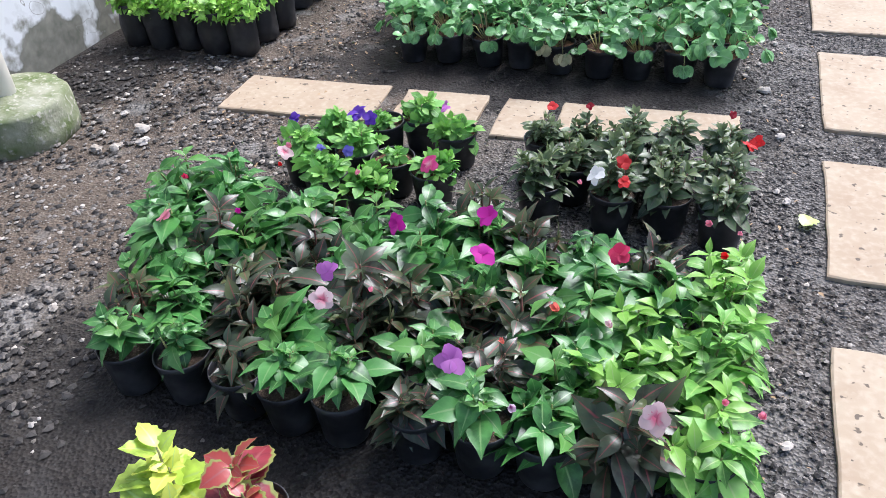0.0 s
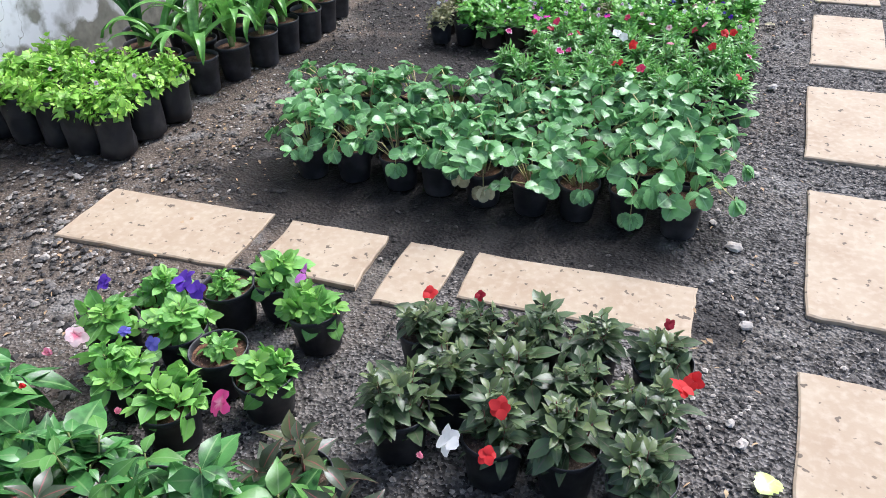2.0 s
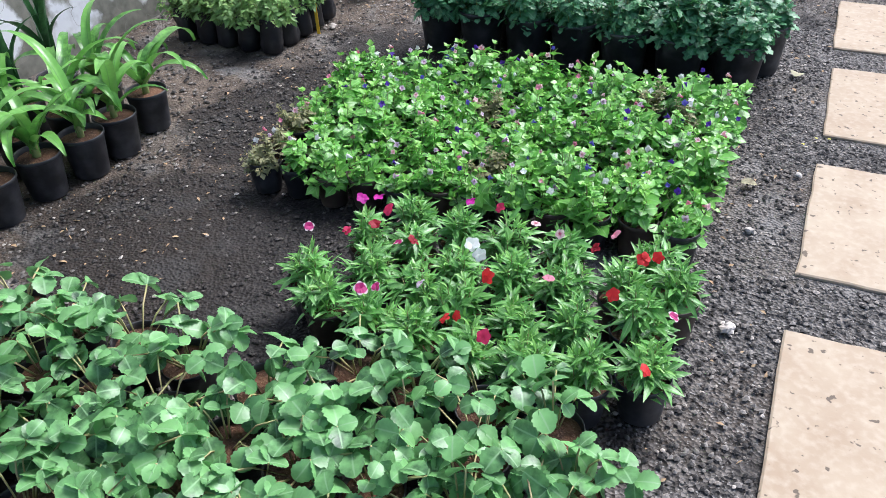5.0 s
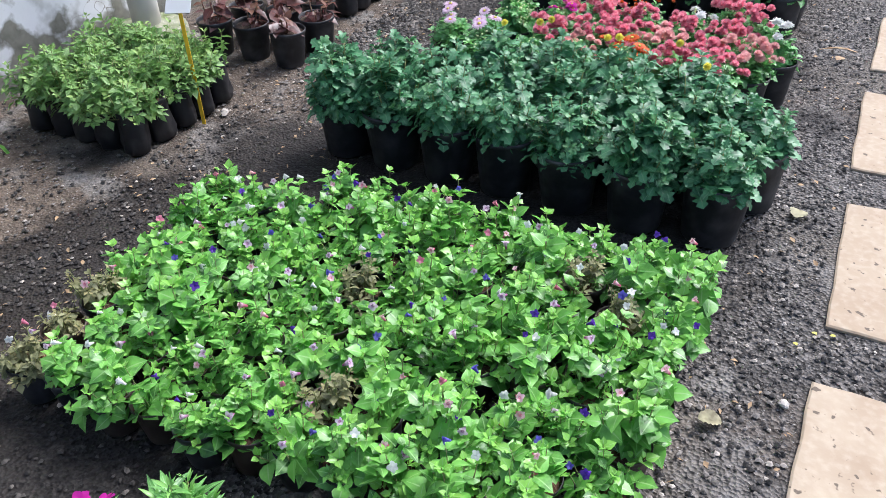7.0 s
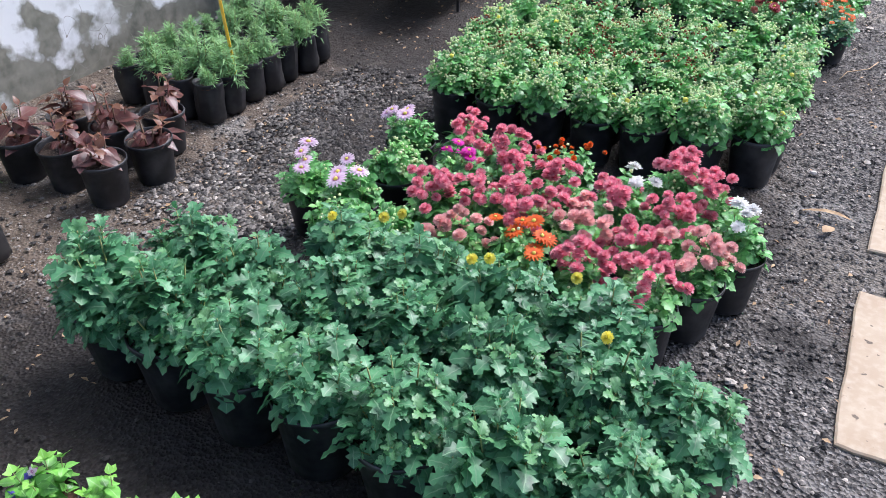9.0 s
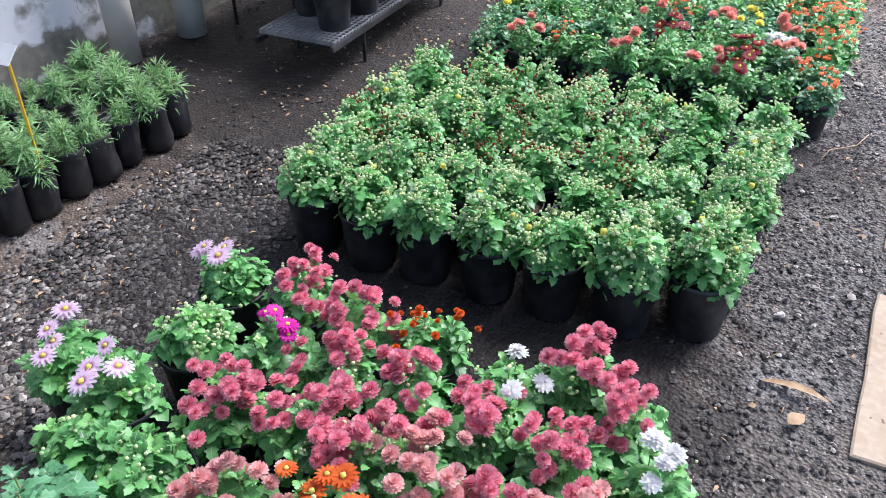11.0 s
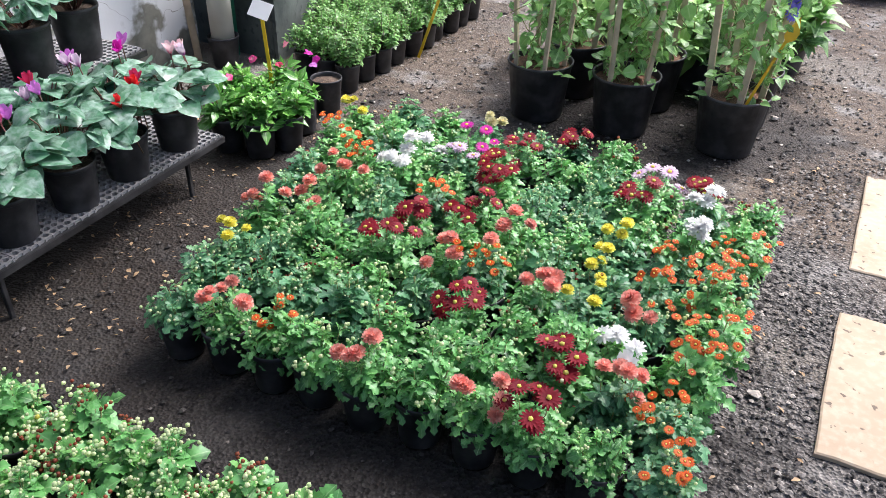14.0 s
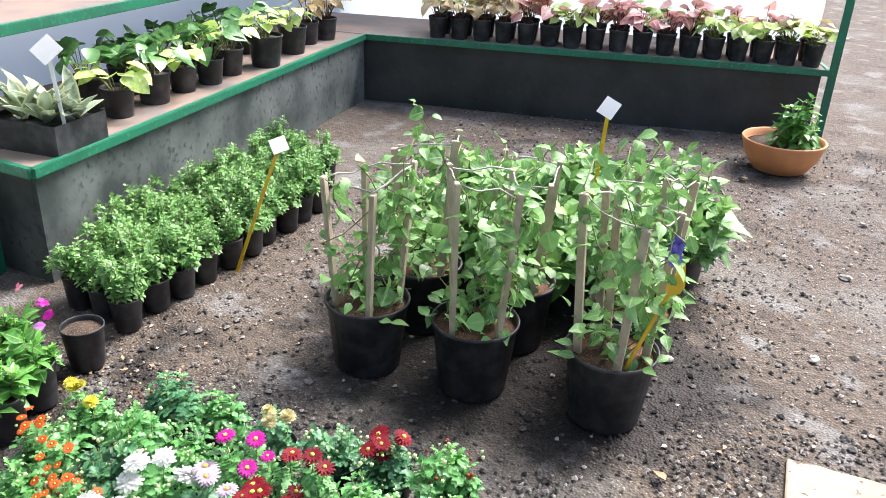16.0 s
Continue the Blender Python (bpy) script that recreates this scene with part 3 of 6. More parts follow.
build_dimming_net()


def slab(name, x0, y0, x1, y1, turn=0.0, seed=0):
    """A thin sandstone slab with worn corners."""
    rng = random.Random(seed)
    w, h = (x1 - x0) / 2, (y1 - y0) / 2
    bm = bmesh.new()
    outline = []
    n = 7
    for (ax, ay), (bx, by) in zip(((-w, -h), (w, -h), (w, h), (-w, h)), ((w, -h), (w, h), (-w, h), (-w, -h))):
        for i in range(n):
            t = i / n
            j = 0.006 if i == 0 else 0.0028
            outline.append((ax + (bx - ax) * t + rng.uniform(-j, j), ay + (by - ay) * t + rng.uniform(-j, j)))
    low = [bm.verts.new((x, y, -0.02)) for x, y in outline]
    top = [bm.verts.new((x, y, 0.002)) for x, y in outline]
    inner = [bm.verts.new((x * (1 - 0.005 / w), y * (1 - 0.005 / h), 0.0055)) for x, y in outline]
    k = len(outline)
    for i in range(k):
        j = (i + 1) % k
        bm.faces.new((low[i], low[j], top[j], top[i]))
        bm.faces.new((top[i], top[j], inner[j], inner[i]))
    bm.faces.new(inner)
    bm.faces.new(low[::-1])
    ob = new(name, finish(bm, name, PAVER))
    ob.matrix_basis = pose((x0 + x1) / 2, (y0 + y1) / 2, 0, 0, 0, turn)
    return ob


path_root = thing("pavement", pose(0, 0, 0), "row of worn beige sandstone slabs set in gravel", "pavement", kind="structure")
tops = [1.94, 2.82, 3.694, 4.544, 5.43, 6.262, 7.10, 7.95, 8.80, 9.845, 10.815]
lengths = [0.62, 0.615, 0.655, 0.62, 0.64, 0.62, 0.62, 0.62, 0.62, 0.62, 0.72]
for i, (top, length) in enumerate(zip(tops, lengths)):
    s = slab("paver", -0.003 + 0.008 * (i % 3), top - length, 0.305 + 0.006 * (i % 2), top, (0.4, -0.5, 0.2)[i % 3], i)
    s.parent = path_root
s = slab("paver", 0.01, 0.42, 0.32, 1.04, 0.4, 31)
s.parent = path_root
cross_root = thing("cross_pavement", pose(0, 0, 0), "cross path of beige sandstone slabs set in gravel", "pavement", kind="structure")
for i, (x0, y0, x1, y1, r) in enumerate(((-2.17, 2.74, -1.55, 3.035, 2.0), (-1.475, 2.78, -1.15, 3.04, 1.5), (-1.08, 2.75, -0.915, 3.04, 0.5), (-0.865, 2.84, -0.25, 3.06, 2.5))):
    s = slab("paver", x0, y0, x1, y1, r, 50 + i)
    s.parent = cross_root


def column(x, y, r, height, foot=0.0, foot_r=0.22, label="", seed=0, lift=0.0):
    root = thing("column", pose(x, y, 0), label, "column", "white roof columns")
    child("pipe", lathe("pipe", [(r, lift), (r * 1.01, lift + 0.3), (r, 1.2), (r, height)], PIPE, 24, 0.002, 0, seed), root)
    if foot:
        child("footing", lathe("footing", [(foot_r * 1.02, -0.02), (foot_r * 1.03, foot * 0.3), (foot_r * 1.0, foot * 0.75), (foot_r * 0.985, foot * 0.93), (foot_r * 0.94, foot), (foot_r * 0.6, foot + 0.004), (r * 1.25, foot + 0.008), (r * 0.8, foot + 0.02)], CONCRETE, 36, 0.02, 0.03, seed), root, None, "mossy round concrete footing")
    return root


column(-2.83, 2.39, 0.046, 2.6, 0.14, 0.225, "white pipe column in a mossy round concrete footing", 1)
column(-2.9, 6.37, 0.062, 2.6, 0.11, 0.17, "white pipe column with a concrete foot beside potted plants", 2)
column(-2.98, 8.2, 0.06, 2.6, 0, 0, "white pipe column standing against the wall", 3)
column(-2.95, 8.57, 0.066, 2.6, 0, 0, "thick white pipe column beside the mesh rack", 4)
column(-2.855, 10.5, 0.055, 2.6, 0, 0, "white pipe column ending in a black pot by the bench", 5, 0.125)
stick = tagged(new("wooden_pole", lathe("wooden_pole", [(0.017, 0), (0.016, 0.8), (0.014, 1.8)], STAKE, 8, 0.002)), "thin weathered wooden pole leaning on the wall", "pole")
stick.matrix_basis = pose(-2.95, 10.42, 0, 0, -5, 0)


# ---- pots ----
CACHE = {}


def pot_parts(r, h, soil=SOIL, deep=0.02, plastic=POT):
    key = ("pot", r, h, soil.name, plastic.name)
    if key not in CACHE:
        b = r * 0.78
        prof = [(b * 0.97, 0), (b, 0.004), (r * 0.955, h - 0.016), (r * 0.97, h - 0.015), (r, h - 0.012), (r * 1.005, h - 0.003), (r * 0.985, h), (r * 0.95, h - 0.002), (r * 0.93, h - 0.012), (r * 0.90, h - deep - 0.006)]
        bm = bmesh.new()
        rows = []
        for rr, z in prof:
            rows.append([bm.verts.new((rr * math.cos(2 * math.pi * k / 28), rr * math.sin(2 * math.pi * k / 28), z)) for k in range(28)])
        for p, q in zip(rows, rows[1:]):
            for k in range(28):
                bm.faces.new((p[k], p[(k + 1) % 28], q[(k + 1) % 28], q[k])).smooth = True
        bm.faces.new(rows[0][::-1])
        pot = bpy.data.meshes.new("pot")
        bm.to_mesh(pot)
        bm.free()
        pot.materials.append(plastic)
        bm = bmesh.new()
        mid = bm.verts.new((0, 0, h - deep + 0.008))
        rings = []
        for f in (0.35, 0.7, 0.925):
            rings.append([bm.verts.new((f * r * math.cos(2 * math.pi * k / 16), f * r * math.sin(2 * math.pi * k / 16), h - deep + 0.006 * (1 - f) + 0.006 * noise.noise((f * 5 * math.cos(k * 0.4) + r * 50, f * 5 * math.sin(k * 0.4), 1)))) for k in range(16)])
        for k in range(16):
            bm.faces.new((mid, rings[0][k], rings[0][(k + 1) % 16]))
            for p, q in zip(rings, rings[1:]):
                bm.faces.new((p[k], q[k], q[(k + 1) % 16], p[(k + 1) % 16]))
        for f in bm.faces:
            f.smooth = True
        CACHE[key] = pot, finish(bm, "soil", soil)
    return CACHE[key]


def bag_parts(r, h, variant, soil=PEAT):
    key = ("bag", r, h, variant)
    if key not in CACHE:
        prof = [(r * 0.8, 0), (r * 0.97, 0.008), (r * 1.0, h * 0.25), (r * 0.98, h * 0.5), (r * 0.99, h * 0.75), (r * 0.95, h * 0.92), (r * 1.0, h), (r * 0.96, h + 0.002), (r * 0.9, h * 0.93)]
        me = lathe("bag", prof, BAG, 22, 0.012, 0.06, variant * 7 + 1)
        soil_me = lathe("soil", [(r * 0.93, h * 0.9), (r * 0.5, h * 0.93), (r * 0.1, h * 0.94)], soil, 14, 0.003, 0, variant)
        CACHE[key] = me, soil_me
    return CACHE[key]


# ---- leaves, flowers and plants ----
LANCE = blade([0.02, 0.14, 0.19, 0.13, 0.0], 0.35, 0.30)
LANCE_BENT = blade([0.025, 0.14, 0.22, 0.24, 0.18, 0.08, 0.0], 0.28, 0.4, 1.0, 0.006)
OVATE = blade([0.03, 0.28, 0.29, 0.15, 0.0], 0.25, 0.25)
BROAD = blade([0.06, 0.33, 0.38, 0.30, 0.14, 0.0], 0.22, 0.2, 1.0, 0.012)
OVATE4 = blade([0.05, 0.29, 0.0], 0.3, 0.3)
NARROW = blade([0.02, 0.07, 0.08, 0.05, 0.0], 0.4, 0.35)
NEEDLE = blade([0.02, 0.045, 0.0], 0.4, 0.15)
ROUND = blade([0.06, 0.26, 0.36, 0.34, 0.47, 0.43, 0.51, 0.44, 0.46, 0.34, 0.30, 0.10], 0.26, 0.25, 1.0, 0.012)
HEART = blade([0.12, 0.46, 0.50, 0.42, 0.26, 0.0], 0.18, 0.30)
SERRATE = blade([0.05, 0.28, 0.34, 0.42, 0.36, 0.38, 0.26, 0.24, 0.10, 0.0], 0.22, 0.3, 1.0, 0.01)
LOBED = blade([0.03, 0.14, 0.33, 0.21, 0.38, 0.24, 0.30, 0.16, 0.0], 0.26, 0.4, 1.0, 0.012)
FEATHER = blade([0.03, 0.13, 0.30, 0.13, 0.33, 0.15, 0.22, 0.0], 0.3, 0.4, 1.0, 0.012)
SPATULA = blade([0.03, 0.09, 0.18, 0.22, 0.17, 0.0], 0.3, 0.3)
PETAL_WIDE = blade([0.06, 0.36, 0.50, 0.42, 0.15], 0.12, 0.3, 1.0, 0.03)
PETAL_SLIM = blade([0.06, 0.16, 0.06], 0.25, 0.15)
PETAL_ROUND = blade([0.10, 0.28, 0.30, 0.12], 0.35, -0.25)


def unit(az, el):
    return np.array((math.cos(az) * math.cos(el), math.sin(az) * math.cos(el), math.sin(el)))


def whorl(soup, shape, at, axis, count, length, el, rng, wide=1.0, spin=None, young=False):
    """A ring of leaves round a stem's tip; el: how far they rise from square to the stem."""
    axis = np.array(axis) / np.linalg.norm(axis)
    a = np.cross(axis, (0.31, 0.77, 0.2))
    a /= np.linalg.norm(a)
    b = np.cross(axis, a)
    base = rng.uniform(0, 6.28) if spin is None else spin
    for k in range(count):
        if rng.random() < 0.12:
            continue
        t = base + 6.283 * k / count + rng.uniform(-0.5, 0.5)
        e = el + rng.uniform(-0.4, 0.4)
        out = math.cos(t) * a + math.sin(t) * b
        d = out * math.cos(e) + axis * math.sin(e)
        n = axis * math.cos(e) - out * math.sin(e) + np.array([rng.uniform(-0.4, 0.4) for _ in range(3)])
        ln = length * rng.uniform(0.55, 1.3)
        soup.add(shape, basis_to(d, n, ln, ln * wide * rng.uniform(0.85, 1.15)), np.array(at) + out * 0.003 - axis * rng.uniform(0, 0.3) * length, young)


def dome_point(rng, radius, height, low=0.1, fill=0.35):
    az, s = rng.uniform(0, 6.283), rng.uniform(low, 1)
    el = math.asin(min(1, s))
    f = rng.uniform(1 - fill, 1)
    return np.array((radius * f * math.cos(az) * math.cos(el), radius * f * math.sin(az) * math.cos(el), height * f * math.sin(el)))


def shoots(rng, radius, height, z0, count, shape, length, leaves=6, layers=2, el=0.5, lean=0.6, wide=1.0, gap=0.7, stem_r=0.0018, low=0.15, fill=0.4, droop=0.2, tender=0.8):
    """A bush: stems from the pot's middle out to a dome, each with rings of leaves near its tip. Gives the leaves' and the stems' soups and the tips."""
    leaf, stem, tips = Soup(), Soup(), []
    for _ in range(count):
        p = dome_point(rng, radius, height, low, fill)
        axis = p * np.array((lean, lean, 1.0)) + np.array((0, 0, 0.35 * height))
        axis /= np.linalg.norm(axis)
        axis = axis + np.array([rng.gauss(0, 0.22) for _ in range(3)])
        axis /= np.linalg.norm(axis)
        tip = p + np.array((0, 0, z0))
        foot = np.array((p[0] * 0.18, p[1] * 0.18, z0 - 0.015))
        mid = (foot + tip) / 2 + np.array((p[0] * 0.15, p[1] * 0.15, -0.01))
        stem.add(tube_shape([foot, mid, tip], [stem_r * 1.3, stem_r, stem_r * 0.6], 4), EYE3, ORIGIN)
        for k in range(layers):
            at = tip - axis * (k * gap * length)
            if at[2] < z0 - 0.01:
                break
            small = (0.55, 1.0, 1.1, 1.1, 1.05)[min(k, 4)] if layers > 1 else 1.0
            whorl(leaf, shape, at, axis, leaves, length * small, el - droop * k + (0.35 if k == 0 else 0), rng, wide, None, k == 0 and rng.random() < tender)
        tips.append((tip, axis))
    return leaf, stem, tips


def petioles(rng, count, z0, reach, rise, shape, length, leaflets=1, radius=0.0016, wide=1.0, tilt=0.35):
    """Leaves on long bent stalks from the pot's middle."""
    leaf, stem = Soup(), Soup()
    for _ in range(count):
        az = rng.uniform(0, 6.283)
        r, h = reach * math.sqrt(rng.uniform(0.03, 1)), rise * rng.uniform(0.45, 1.0)
        h *= 1 - 0.35 * (r / reach) ** 2
        end = np.array((r * math.cos(az), r * math.sin(az), z0 + h))
        foot = np.array((0.012 * math.cos(az), 0.012 * math.sin(az), z0 - 0.012))
        mid = foot * 0.45 + end * 0.55 + np.array((0, 0, h * 0.28))
        stem.add(tube_shape([foot, mid, end], radius, 4), EYE3, ORIGIN)
        for k in range(leaflets):
            t = az + (0 if leaflets == 1 else (k - (leaflets - 1) / 2) * 1.35) + rng.uniform(-0.3, 0.3)
            d = unit(t, rng.uniform(-tilt, tilt * 0.6))
            n = np.array((rng.uniform(-0.7, 0.7), rng.uniform(-0.7, 0.7), 1.0)) + 0.3 * unit(az, 0)
            ln = length * rng.uniform(0.7, 1.2)
            leaf.add(shape, basis_to(d, n, ln, ln * wide), end - d * ln * (0.25 if leaflets == 1 else 0))
    return leaf, stem


def ball_shape(rings=3, sides=6):
    co, uv, faces = [(0, 0, -1)], [(0.5, 0)], []
    for i in range(1, rings + 1):
        e = -math.pi / 2 + math.pi * i / (rings + 1)
        for k in range(sides):
            co.append((math.cos(e) * math.cos(6.283 * k / sides), math.cos(e) * math.sin(6.283 * k / sides), math.sin(e)))
            uv.append((k / sides, i / (rings + 1)))
    co.append((0, 0, 1))
    uv.append((0.5, 1))
    for k in range(sides):
        j = (k + 1) % sides
        faces.append((0, 1 + j, 1 + k))
        for i in range(rings - 1):
            a = 1 + i * sides
            faces.append((a + k, a + j, a + sides + j, a + sides + k))
        faces.append((1 + (rings - 1) * sides + k, 1 + (rings - 1) * sides + j, len(co) - 1))
    return shape_of(co, faces, uv)


BALL = ball_shape(2, 5)


def flower_mesh(kind, colour):
    """A flower about its own base, facing up, sized in metres."""
    key = ("flower", kind, colour)
    if key in CACHE:
        return CACHE[key]
    rng = random.Random(hash_name(kind + colour))
    s = Soup()
    up = np.array((0, 0, 1.0))
    if kind == "open":
        for k in range(5):
            t = 6.283 * k / 5 + rng.uniform(-0.15, 0.15)
            s.add(PETAL_WIDE, basis_to(unit(t, rng.uniform(0.0, 0.5)), up + 0.3 * unit(rng.uniform(0, 6), 0), rng.uniform(0.024, 0.034), 0.031), ORIGIN + up * 0.001 * k)
    elif kind == "bud":
        for k in range(4):
            s.add(PETAL_ROUND, basis_to(unit(1.57 * k, 1.0), unit(1.57 * k + 3.14, 0.3), 0.026, 0.026), ORIGIN)
    elif kind == "pompom":
        for ring, (n, el, ln) in enumerate(((15, -0.15, 0.023), (14, 0.2, 0.022), (12, 0.55, 0.020), (9, 0.9, 0.017), (5, 1.25, 0.013))):
            for k in range(n):
                t = 6.283 * (k + 0.5 * (ring % 2)) / n + rng.uniform(-0.1, 0.1)
                s.add(PETAL_ROUND, basis_to(unit(t, el + rng.uniform(-0.1, 0.1)), up + 0.2 * unit(t, 0), ln, ln * 0.75), up * (0.002 + 0.0018 * ring))
    elif kind == "double":
        for ring, (n, el, ln) in enumerate(((17, 0.0, 0.027), (16, 0.2, 0.025), (13, 0.45, 0.021), (9, 0.75, 0.016), (5, 1.1, 0.012))):
            for k in range(n):
                t = 6.283 * (k + 0.5 * (ring % 2)) / n + rng.uniform(-0.12, 0.12)
                s.add(PETAL_SLIM, basis_to(unit(t, el + rng.uniform(-0.15, 0.15)), up, ln * rng.uniform(0.85, 1.1), ln * 1.35), up * 0.0015 * ring)
    elif kind == "daisy":
        for ring, (n, el, ln) in enumerate(((15, 0.02, 0.026), (13, 0.2, 0.023))):
            for k in range(n):
                t = 6.283 * (k + 0.5 * ring) / n + rng.uniform(-0.06, 0.06)
                s.add(PETAL_SLIM, basis_to(unit(t, el), up, ln, ln * 1.2), up * 0.002 * ring + unit(t, 0) * 0.003)
    elif kind == "pink":
        for k in range(5):
            t = 6.283 * k / 5 + rng.uniform(-0.1, 0.1)
            s.add(PETAL_WIDE, basis_to(unit(t, rng.uniform(0.0, 0.6)), up + 0.3 * unit(rng.uniform(0, 6), 0), 0.016, 0.017), up * 0.001 * k)
    elif kind == "trumpet":
        s.add(tube_shape([(0, 0, -0.012), (0, 0, -0.004), (0, 0, 0.002)], [0.002, 0.0035, 0.0055], 6), EYE3, ORIGIN)
        for k, (ln, el) in enumerate(((0.011, 0.15), (0.0095, 0.3), (0.0085, 0.75), (0.0085, 0.75), (0.0095, 0.3))):
            s.add(PETAL_WIDE, basis_to(unit(1.2566 * k, el), up, ln, ln * 0.85), up * 0.0015)
    elif kind == "cyclamen":
        for k in range(5):
            t = 6.283 * k / 5
            s.add(PETAL_ROUND, basis_to(unit(t, 1.0 + rng.uniform(-0.3, 0.3)), unit(t + 3.14, 0.5), 0.036, 0.032), up * 0.001)
    CACHE[key] = s.mesh("flower", PETAL[colour])
    return CACHE[key]


def hash_name(text):
    return sum((i + 1) * ord(c) for i, c in enumerate(text))


def eye_mesh(colour="yellow"):
    key = ("eye", colour)
    if key not in CACHE:
        s = Soup()
        s.add(BALL, np.diag((0.0075, 0.0075, 0.0045)), np.array((0, 0, 0.004)))
        CACHE[key] = s.mesh("flower_eye", PETAL[colour])
    return CACHE[key]


def stalk_mesh():
    if "stalk" not in CACHE:
        s = Soup()
        s.add(tube_shape([(0, 0, 0.004), (0.004, 0, -0.05), (0.002, 0.004, -0.13)], 0.0018, 5), EYE3, ORIGIN)
        CACHE["stalk"] = s.mesh("stalk", RED_STEM)
    return CACHE["stalk"]


def facing(p, n, spin=0.0, size=1.0):
    q = Vector(n).to_track_quat("Z", "Y")
    return Matrix.Translation(p) @ q.to_matrix().to_4x4() @ Matrix.Rotation(spin, 4, "Z") @ Matrix.Scale(size, 4)


